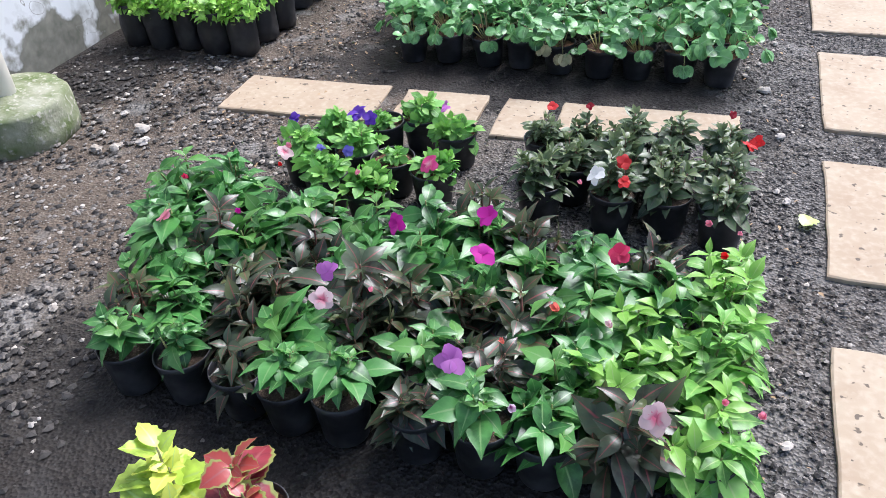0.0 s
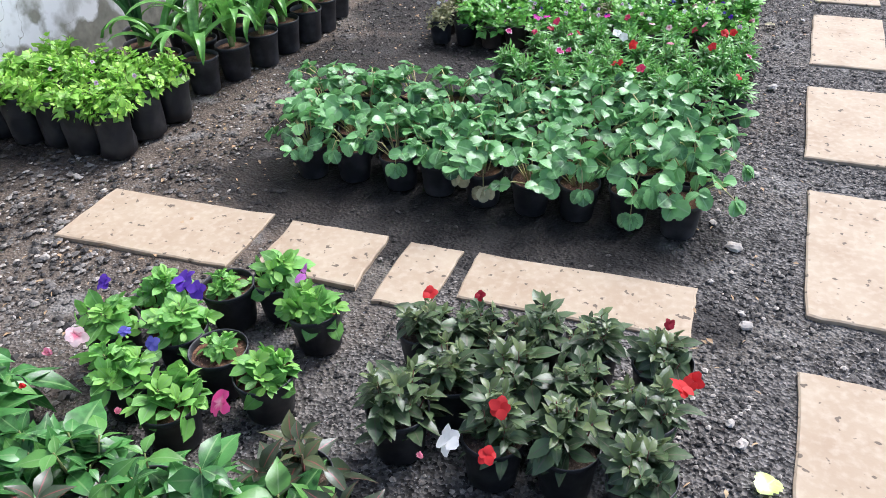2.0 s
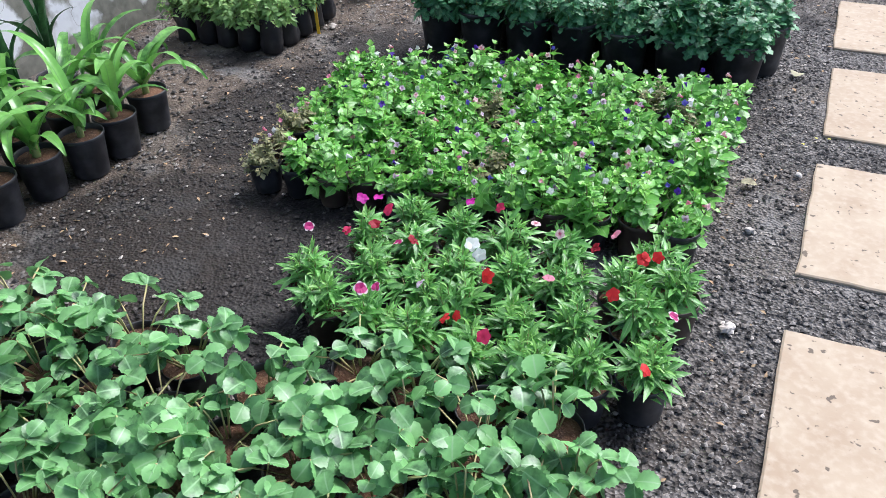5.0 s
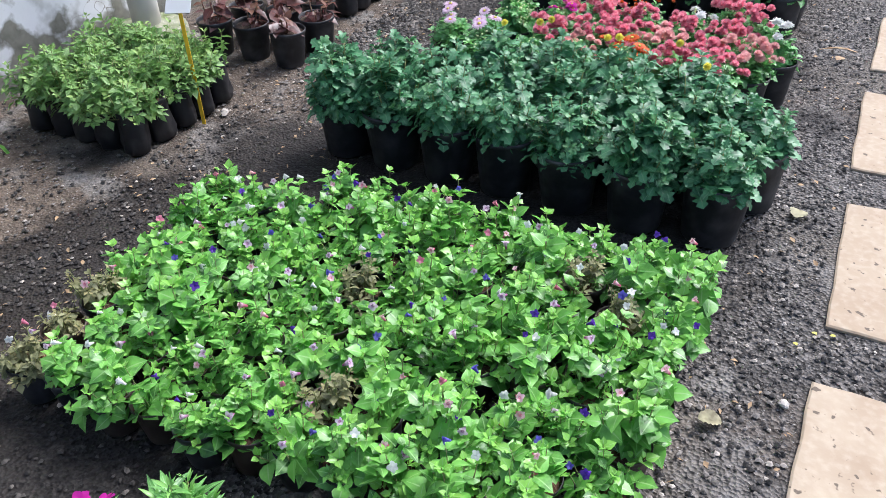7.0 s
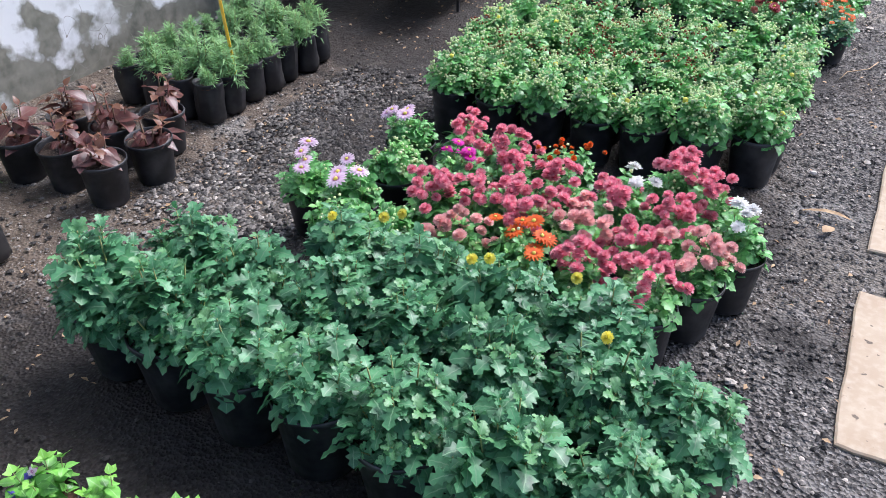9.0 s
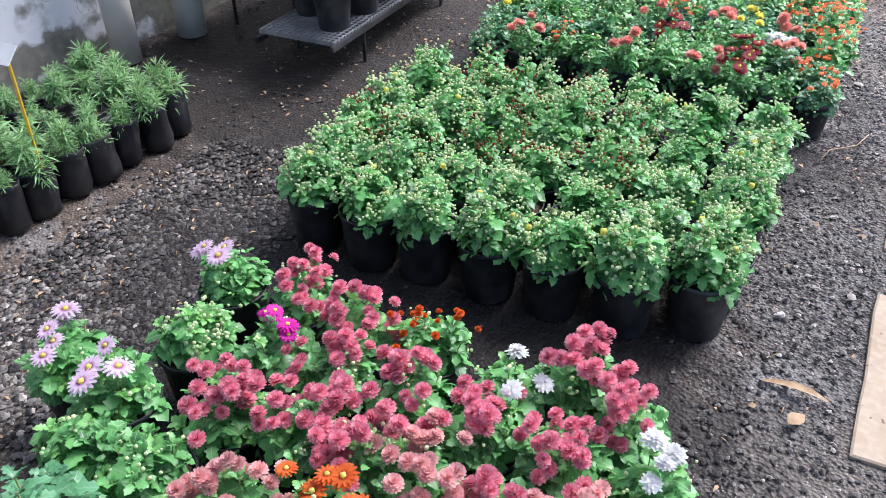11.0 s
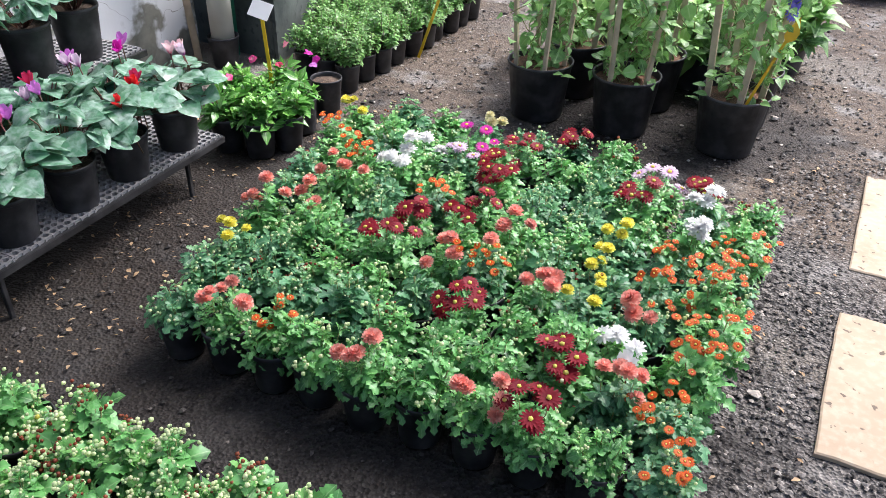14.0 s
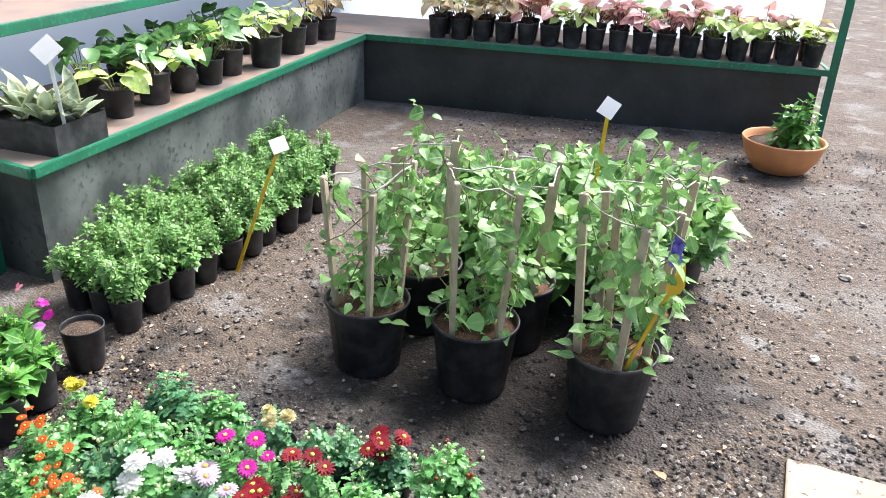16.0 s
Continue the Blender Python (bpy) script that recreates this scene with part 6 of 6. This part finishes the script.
def plant_rack(label, x0, y0, count, z, skew):
    """A low steel rack: plug trays on two rails, with crossbars and legs."""
    root = thing("plant_rack", pose(0, 0, 0), label, "rack", "plant racks")
    y1 = y0 + 0.297 * count
    for k in range(count):
        child("tray", CACHE.setdefault("tray", tray_mesh(0.355, 0.288, 0.0255)), root, pose(x0 + skew * 0.297 * k, y0 + 0.297 * k, z, 0, 0, 2))
    for xx, w, drop in ((x0 + 0.366, 0.016, 0.02), (x0 - 0.012, 0.016, 0.045)):
        child("rail", beam_mesh("rail", (xx, y0 - 0.02, z - drop), (xx + skew * (y1 - y0), y1 + 0.02, z - drop), w, 0.024, STEEL, 0.002), root)
    for yy in (y0 + 0.25, y1 - 0.17):
        sx = skew * (yy - y0)
        child("crossbar", beam_mesh("crossbar", (x0 + sx, yy, z - 0.042), (x0 + 0.36 + sx, yy, z - 0.042), 0.016, 0.016, STEEL, 0.002), root)
        for xx in (x0 + 0.355 + sx, x0 + sx):
            child("leg", beam_mesh("leg", (xx, yy, -0.01), (xx, yy, z - 0.034), 0.014, 0.014, STEEL, 0.002), root)
    return root


plant_rack("low black steel rack topped with grey plug trays", -2.41, 8.42, 4, RACK_Z, -0.05)
plant_rack("taller steel rack with grey plug trays behind", -2.845, 8.52, 4, REAR_Z, -0.04)
for x, y in ((-2.15, 8.58), (-2.15, 8.80), (-2.15, 9.02), (-2.16, 9.24), (-2.17, 9.48), (-2.335, 8.68), (-2.335, 8.91), (-2.34, 9.13), (-2.35, 9.36)):
    plant("cyclamen", x, y, "cyclamen with silver-marbled leaves in a black pot", "potted plant", "cyclamen|cyclamens on the rack", 0.082, 0.15, soil=PEAT, z=RACK_Z, size=1.2)
for k, (x, y, z, c) in enumerate(((-2.04, 8.62, 0.455, "magenta"), (-2.06, 8.65, 0.46, "magenta"), (-2.02, 8.60, 0.44, "magenta"), (-2.32, 8.79, 0.47, "hot_pink"), (-2.30, 8.82, 0.465, "rose"), (-2.22, 8.90, 0.47, "hot_pink"), (-2.36, 8.66, 0.44, "orchid"), (-2.23, 8.93, 0.47, "orchid"),
                                  (-2.40, 9.30, 0.49, "orchid"), (-2.38, 9.27, 0.49, "lilac"), (-2.36, 9.30, 0.48, "lilac"), (-2.36, 9.12, 0.48, "crimson"), (-2.28, 9.08, 0.48, "orchid"), (-2.30, 9.05, 0.47, "lilac"),
                                  (-2.13, 9.31, 0.47, "crimson"), (-2.11, 9.29, 0.465, "red"), (-2.06, 9.18, 0.45, "red"), (-2.18, 9.57, 0.48, "pale_pink"), (-2.15, 9.55, 0.48, "lilac"), (-2.20, 9.54, 0.48, "pale_pink"), (-2.38, 9.5, 0.49, "orchid"), (-2.36, 9.46, 0.48, "magenta"))):
    bloom("cyclamens on the rack", x, y, z - 0.01, "cyclamen", c, 1.25, (0.25 * math.sin(k), -0.2, 1))
for x, y in ((-2.58, 8.66), (-2.60, 8.88), (-2.61, 9.10), (-2.62, 9.32), (-2.64, 9.54), (-2.77, 8.78), (-2.78, 9.0), (-2.79, 9.22)):
    plant("cyclamen", x, y, "dark-leaved cyclamen in a large black pot on the rack", "potted plant", "cyclamen|cyclamens on the rear rack", 0.088, 0.19, soil=PEAT, z=REAR_Z)

# ---- green L-shaped bench ----
A0, A1, B1 = Vector((-2.66, 10.66, 0)), Vector((-2.95, 13.75, 0)), Vector((0.06, 14.36, 0))
TOP = 0.47
bench = thing("green_bench", pose(0, 0, 0), "green steel L-shaped plant bench with sheeted front", "bench")
rail_z = Vector((0, 0, TOP - 0.02))
child("front_rail", beam_mesh("front_rail", A0 + rail_z, A1 + rail_z, 0.03, 0.04, GREEN_STEEL), bench)
child("front_rail", beam_mesh("front_rail", A1 + rail_z, B1 + rail_z, 0.03, 0.04, GREEN_STEEL), bench)
child("end_rail", beam_mesh("end_rail", A0 + rail_z, Vector((-3.3, 10.70, TOP - 0.02)), 0.03, 0.04, GREEN_STEEL), bench)
child("end_rail", beam_mesh("end_rail", B1 + rail_z, B1 + Vector((-0.17, 0.75, TOP - 0.02)), 0.03, 0.04, GREEN_STEEL), bench)


def poly_plate(name, pts, z0, z1, material):
    bm = bmesh.new()
    low = [bm.verts.new((p[0], p[1], z0)) for p in pts]
    top = [bm.verts.new((p[0], p[1], z1)) for p in pts]
    bm.faces.new(top)
    bm.faces.new(low[::-1])
    for i in range(len(pts)):
        j = (i + 1) % len(pts)
        bm.faces.new((low[i], low[j], top[j], top[i]))
    return finish(bm, name, material)


child("shelf", poly_plate("shelf", ((-2.675, 10.675), (-2.965, 13.75), (-3.70, 13.68), (-3.55, 10.70)), TOP - 0.03, TOP - 0.006, SHELF), bench)
child("shelf", poly_plate("shelf", ((-2.97, 13.765), (0.05, 14.375), (-0.11, 15.15), (-3.70, 14.45), (-3.70, 13.70)), TOP - 0.03, TOP - 0.006, SHELF), bench)
child("front_panel", poly_plate("front_panel", ((-2.675, 10.68), (-2.965, 13.77), (-2.985, 13.77), (-2.695, 10.68)), -0.02, TOP - 0.042, CEMENT), bench, None, "grey cement-faced panel")
child("front_panel", poly_plate("front_panel", ((-2.98, 13.775), (0.02, 14.385), (0.016, 14.405), (-2.984, 13.795)), -0.02, TOP - 0.042, SKIRT), bench, None, "black plastic sheeting panel")
child("end_panel", poly_plate("end_panel", ((-2.70, 10.682), (-3.3, 10.722), (-3.3, 10.742), (-2.70, 10.702)), -0.02, TOP - 0.042, CEMENT), bench, None, "grey cement-faced panel")
child("post", beam_mesh("post", B1 + Vector((0.022, 0.02, -0.01)), B1 + Vector((0.022, 0.02, 1.7)), 0.05, 0.05, GREEN_STEEL), bench)
child("post", beam_mesh("post", (-2.93, 10.645, -0.01), (-2.93, 10.645, 1.7), 0.045, 0.045, GREEN_STEEL), bench)
child("upper_rail", beam_mesh("upper_rail", (-3.02, 10.70, 0.88), (-3.32, 13.9, 0.88), 0.03, 0.045, GREEN_STEEL), bench)
child("upper_shelf", poly_plate("upper_shelf", ((-3.04, 10.71), (-3.34, 13.9), (-3.7, 13.9), (-3.55, 10.71)), 0.865, 0.895, SHELF), bench)
back_b = tagged(new("wall_north", poly_plate("wall_north", ((-3.72, 14.75), (-0.02, 15.49), (-0.04, 15.61), (-3.72, 14.87)), -0.1, 2.6, SHEET)), "pale dusty sheeting wall behind the green bench", "wall", kind="structure")

for k in range(17):
    t = 0.16 + k * 0.0505
    p = A1.lerp(B1, t) + Vector((-0.02, 0.12, 0))
    r = random.Random(k + 40)
    kind = "syngonium" if 3 < k < 12 and r.random() < 0.62 else "syngonium_brown" if k < 5 else "pothos_lime"
    say = {"syngonium": "pink syngonium", "syngonium_brown": "bronze-leaved syngonium", "pothos_lime": "cream and green variegated plant"}[kind]
    plant(kind, p.x, p.y, say + " in a black bench pot", "potted plant", "bench_plant|bench pots", 0.068, 0.145, z=TOP - 0.006, soil=PEAT, size=1.3)
    q = p + Vector((-0.03, 0.17, 0))
    kind = r.choice(("syngonium_brown", "syngonium", "pothos_lime", "pothos_lime"))
    plant(kind, q.x, q.y, "variegated foliage plant in a black pot on the green bench", "potted plant", "bench_plant|bench pots", 0.068, 0.145, z=TOP - 0.006, soil=PEAT, size=1.35)
for k, (x, y, kind, r, h) in enumerate(((-2.90, 11.36, "pothos_lime", 0.066, 0.12), (-2.93, 11.62, "pothos", 0.075, 0.135), (-2.96, 11.86, "pothos_lime", 0.066, 0.12), (-2.95, 12.06, "pothos", 0.066, 0.12), (-2.99, 12.28, "pothos_lime", 0.07, 0.13), (-2.95, 12.56, "pothos_lime", 0.09, 0.16), (-3.02, 12.95, "pothos_lime", 0.08, 0.15),
                                        (-3.12, 11.4, "pothos", 0.075, 0.13), (-3.15, 11.68, "pothos", 0.075, 0.13), (-3.18, 11.95, "pothos", 0.075, 0.13), (-3.2, 12.22, "pothos", 0.075, 0.13), (-3.2, 12.5, "pothos", 0.075, 0.13), (-3.25, 12.8, "pothos", 0.075, 0.13), (-3.1, 13.25, "syngonium_brown", 0.066, 0.13), (-3.08, 13.45, "syngonium_brown", 0.066, 0.13))):
    plant(kind, x, y, "broad-leaved pothos in a black pot on the green bench", "potted plant", "pothos|pothos on the bench", r * 1.12, h * 1.1, z=TOP - 0.006, soil=PEAT, size=1.25)

planter = thing("trough_planter", pose(-2.86, 10.93, TOP - 0.006, 0, 0, 5), "black trough planted with variegated snake plants", "planter")
bm = bmesh.new()
box_bm(bm, (-0.17, -0.14, 0), (0.17, 0.14, 0.12))
for f in [f for f in bm.faces if f.normal.z > 0.9]:
    made = bmesh.ops.inset_individual(bm, faces=[f], thickness=0.012)
    bmesh.ops.translate(bm, verts=f.verts, vec=(0, 0, -0.02))
child("trough", finish(bm, "trough", POT), planter)
for k in range(5):
    s = Soup()
    r = random.Random(900 + k)
    for i in range(11):
        a = r.uniform(0, 6.28)
        s.add(blade([0.07, 0.12, 0.15, 0.15, 0.11, 0.0], 0.5, 0.12), basis_to(unit(a, r.uniform(0.35, 1.2)), unit(a + 3.14, 0.6), r.uniform(0.14, 0.22), 0.18), np.array((0, 0, 0)))
    child("snake_plant", s.mesh("snake_plant", LEAF["sansevieria"]), planter, pose(-0.11 + 0.055 * k, 0.05 * (-1) ** k, 0.10), "cream-edged snake plant rosette")

# ---- terracotta bowl ----
bowl = thing("terracotta_bowl", pose(-0.13, 13.62, 0), "round orange terracotta bowl with a small leafy shrub", "planter")
child("bowl", lathe("bowl", [(0.12, 0), (0.15, 0.01), (0.205, 0.09), (0.228, 0.165), (0.236, 0.185), (0.232, 0.192), (0.22, 0.188), (0.212, 0.16), (0.20, 0.14)], CLAY, 40, 0.0015), bowl)
child("soil", lathe("soil", [(0.208, 0.15), (0.12, 0.158), (0.03, 0.163)], PEAT, 24, 0.004), bowl)
leaf, stem, _ = shoots(random.Random(3), 0.08, 0.2, 0.16, 20, OVATE, 0.04, 5, 4, 0.3, 0.5, 1.0, 0.6, 0.003, 0.1, 0.5)
child("foliage", leaf.mesh("foliage", LEAF["vinca"]), bowl, pose(0.06, -0.02, -0.09) @ Matrix.Scale(1.6, 4))["kind"] = "stuff"
child("stem", stem.mesh("stem", STEM), bowl, pose(0.06, -0.02, -0.09) @ Matrix.Scale(1.6, 4))["kind"] = "stuff"


# ---- gravel, stones and litter ----
def stone_shape(seed, flat=0.45):
    r = random.Random(seed)
    co, loops, starts, uv = ball_shape(1, 5)
    co = co * np.array([[r.uniform(0.55, 1.35), r.uniform(0.55, 1.35), r.uniform(0.6, 1.3)] for _ in co]) * np.array((1, 0.8, flat))
    return co, loops, starts, uv


STONES = [stone_shape(k) for k in range(8)]


def scatter(name, label, count, area, size, material, seed, keep=lambda x, y: True, z=-0.004):
    r = random.Random(seed)
    s = Soup()
    for _ in range(count):
        x, y = r.uniform(area[0], area[2]), r.uniform(area[1], area[3])
        if not keep(x, y):
            continue
        a, k = r.uniform(0, 6.28), size * r.uniform(0.5, 1.4)
        c, sn = math.cos(a) * k, math.sin(a) * k
        s.add(r.choice(STONES), np.array(((c, sn, 0), (-sn, c, 0), (0, 0, k))), np.array((x, y, z + k * 0.2)))
    return tagged(new(name, s.mesh(name, material, False)), label, "gravel", kind="stuff")


# Ellipses of soaked, shade-painted ground where gravel is thinned.
WET_SHADED = ((-0.95, 1.05, 0.75, 0.55), (-1.1, 7.26, 0.75, 0.36), (-1.0, 8.6, 0.75, 0.38), (-2.2, 8.9, 0.68, 1.2), (-1.1, 5.78, 0.75, 0.32), (-1.1, 3.25, 0.75, 0.2))


def off_slabs(x, y):
    if any(((x - a) / c) ** 2 + ((y - b) / d) ** 2 < 1 for a, b, c, d in WET_SHADED) and math.sin(x * 9173 + y * 3371) < 0.8:
        return False
    if -0.012 < x < 0.32 and any(t - l - 0.012 < y < t + 0.012 for t, l in zip(tops, lengths)):
        return False
    return not (-2.18 < x < -0.24 and 2.72 < y < 3.06 and not (-1.54 < x < -1.48 or -1.14 < x < -1.09 or -0.905 < x < -0.875))


scatter("gravel", "crushed black gravel along the slab path", 22000, (-0.32, 0.3, 0.5, 11.0), 0.0074, GRAVEL, 1, off_slabs)
scatter("gravel", "crushed black gravel between the plant beds", 17000, (-2.15, 0.4, -0.3, 10.4), 0.0074, GRAVEL, 2, off_slabs)
scatter("gravel", "crushed dark gravel near the climbers and bench", 8000, (-2.2, 10.2, 1.3, 14.3), 0.0085, GRAVEL, 3, off_slabs)
scatter("gravel", "loose chips along the wall", 9000, (-3.1, 0.5, -1.9, 10.4), 0.009, GRAVEL, 4, off_slabs)
scatter("gravel", "coarse dark clods and stones beside the wall", 2600, (-3.1, 0.5, -1.6, 3.2), 0.013, GRAVEL, 14, off_slabs)
scatter("gravel", "pale broken chips strewn along the wall", 300, (-3.1, 0.5, -1.6, 3.2), 0.009, STONE, 15, off_slabs)
scatter("gravel", "pale broken chips strewn over the soil lane", 260, (-2.3, 3.1, -1.5, 8.3), 0.007, STONE, 16, off_slabs)
scatter("gravel", "pale chips strewn over the gravel path", 260, (-0.3, 0.5, 0.6, 10.8), 0.006, STONE, 17, off_slabs)
scatter("gravel", "coarse stones before the bench", 900, (-2.2, 10.2, 1.6, 14.3), 0.014, GRAVEL, 18, off_slabs)
scatter("gravel", "pale chips strewn before the bench", 360, (-2.2, 10.2, 1.6, 14.3), 0.009, STONE, 19, off_slabs)


def loose_stone(x, y, size, seed):
    s = Soup()
    co, loops, starts, uv = ball_shape(4, 8)
    bent = np.array([1 + 0.55 * noise.noise((1.3 * x + seed, 1.3 * y, 1.3 * z + 5)) + 0.25 * noise.noise((3 * x, 3 * y + seed, 3 * z)) for x, y, z in co])
    co = co * bent[:, None] * np.array((1.0, 0.72, 0.45))
    s.add((co, loops, starts, uv), np.eye(3) * size * 0.9, ORIGIN)
    ob = tagged(new("stone", s.mesh("stone", STONE, False)), "pale rounded stone lying on the gravel", "stone", "loose stones")
    ob.matrix_basis = pose(x, y, size * 0.2, 0, 0, seed * 53 % 360)


r = random.Random(12)
for k, (x, y, s) in enumerate(((-0.138, 4.95, 0.02), (-0.131, 4.49, 0.028), (-2.17, 5.98, 0.024), (-0.24, 6.25, 0.022), (-0.39, 11.2, 0.022), (0.08, 11.43, 0.025), (0.2, 12.2, 0.03), (-2.35, 2.5, 0.035), (-2.28, 2.42, 0.03), (-2.36, 2.36, 0.028), (-2.42, 2.33, 0.03), (-2.1, 2.62, 0.018), (-0.62, 1.27, 0.03),
                               (-0.18, 3.3, 0.03), (-0.12, 2.95, 0.022), (-0.1, 2.55, 0.018), (-0.15, 3.75, 0.022), (-2.36, 3.05, 0.02), (-2.2, 3.0, 0.015), (-0.05, 7.9, 0.018), (-0.16, 9.36, 0.02), (-0.1, 1.6, 0.018), (-2.5, 2.6, 0.02), (-2.6, 2.75, 0.016), (0.3, 12.9, 0.025), (-0.05, 12.3, 0.02), (0.4, 11.9, 0.024))):
    loose_stone(x, y, s, k)
for k in range(45):
    x, y = (r.uniform(-2.9, -1.75), r.uniform(1.0, 3.1)) if k < 18 else (r.uniform(-0.25, -0.03), r.uniform(1.0, 10.0)) if k < 34 else (r.uniform(-0.3, 1.2), r.uniform(10.9, 14))
    loose_stone(x, y, r.uniform(0.009, 0.017), 60 + k)


def fallen_leaf(x, y, length, spin, material, label, shape=OVATE):
    s = Soup()
    s.add(shape, basis_to(unit(radians(spin), 0.05), (0.1, 0.1, 1), length, length), ORIGIN)
    ob = tagged(new("fallen_leaf", s.mesh("fallen_leaf", material)), label, "leaf", "fallen leaves")
    ob.matrix_basis = pose(x, y, 0.012)


fallen_leaf(-0.06, 2.42, 0.06, 60, LEAF["pothos_lime"], "yellow-green fallen leaf lying on the gravel", ROUND)
fallen_leaf(-0.06, 7.46, 0.17, 170, DRY, "curled brown dry leaf lying on the gravel", NARROW)
fallen_leaf(-0.13, 7.35, 0.06, 60, DRY, "curled brown dry leaf lying on the gravel")
fallen_leaf(-0.12, 6.1, 0.055, 80, LEAF["withered"], "pale withered leaf lying on the gravel", ROUND)
fallen_leaf(-2.53, 8.75, 0.07, 20, LEAF["withered"], "pale withered leaf lying on dark soil")
fallen_leaf(-0.2, 5.2, 0.05, 20, LEAF["withered"], "pale withered leaf lying on the gravel", ROUND)
for x, y in ((-0.002, 5.59), (0.04, 5.6), (-0.04, 5.53)):
    fallen_leaf(x, y, 0.013, 400 * x + 90 * y, PETAL["yellow"], "small yellow fallen petal lying on the gravel", PETAL_WIDE)
fallen_leaf(-0.3, 10.55, 0.05, 140, DRY, "curled brown dry leaf lying on the gravel")
fallen_leaf(-0.28, 13.3, 0.07, 140, DRY, "curled brown dry leaf beside the terracotta bowl")
straw = Soup()
straw.add(tube_shape([(-0.22, 8.63, 0.006), (-0.2, 8.72, 0.009), (-0.12, 8.80, 0.008), (-0.09, 8.9, 0.01)], 0.0022, 5), EYE3, ORIGIN)
tagged(new("dry_stalk", straw.mesh("dry_stalk", DRY)), "dry bent straw stalk on the gravel beside pots", "stalk")
scatter("gravel", "pale crushed gravel beside the flowering chrysanthemums", 4500, (-2.15, 6.5, -1.55, 7.85), 0.0105, GRAVEL, 6)


def litter(label, count, area, seed):
    """Small dry leaf crumbs and chips, too many to count."""
    r = random.Random(seed)
    s = Soup()
    for _ in range(count):
        x, y, k = r.uniform(area[0], area[2]), r.uniform(area[1], area[3]), r.uniform(0.008, 0.024)
        s.add(r.choice((OVATE4, NARROW, SPATULA)), basis_to(unit(r.uniform(0, 6.28), r.uniform(-0.2, 0.3)), (r.uniform(-0.4, 0.4), r.uniform(-0.4, 0.4), 1), k, k * r.uniform(0.7, 1.3)), np.array((x, y, 0.004)))
    tagged(new("leaf_litter", s.mesh("leaf_litter", DRY)), label, "litter", kind="stuff")


litter("dry leaf crumbs strewn over the soil lane", 900, (-2.2, 2.2, -1.6, 10.6), 7)
litter("dry leaf crumbs strewn over the damp soil by the racks", 350, (-2.8, 7.9, -1.7, 10.4), 8)
litter("dry leaf crumbs strewn before the green bench", 700, (-2.6, 11.4, 1.0, 13.9), 9)
litter("dry leaf crumbs strewn beside the slab path", 250, (-0.3, 1.0, 0.0, 11.0), 10)
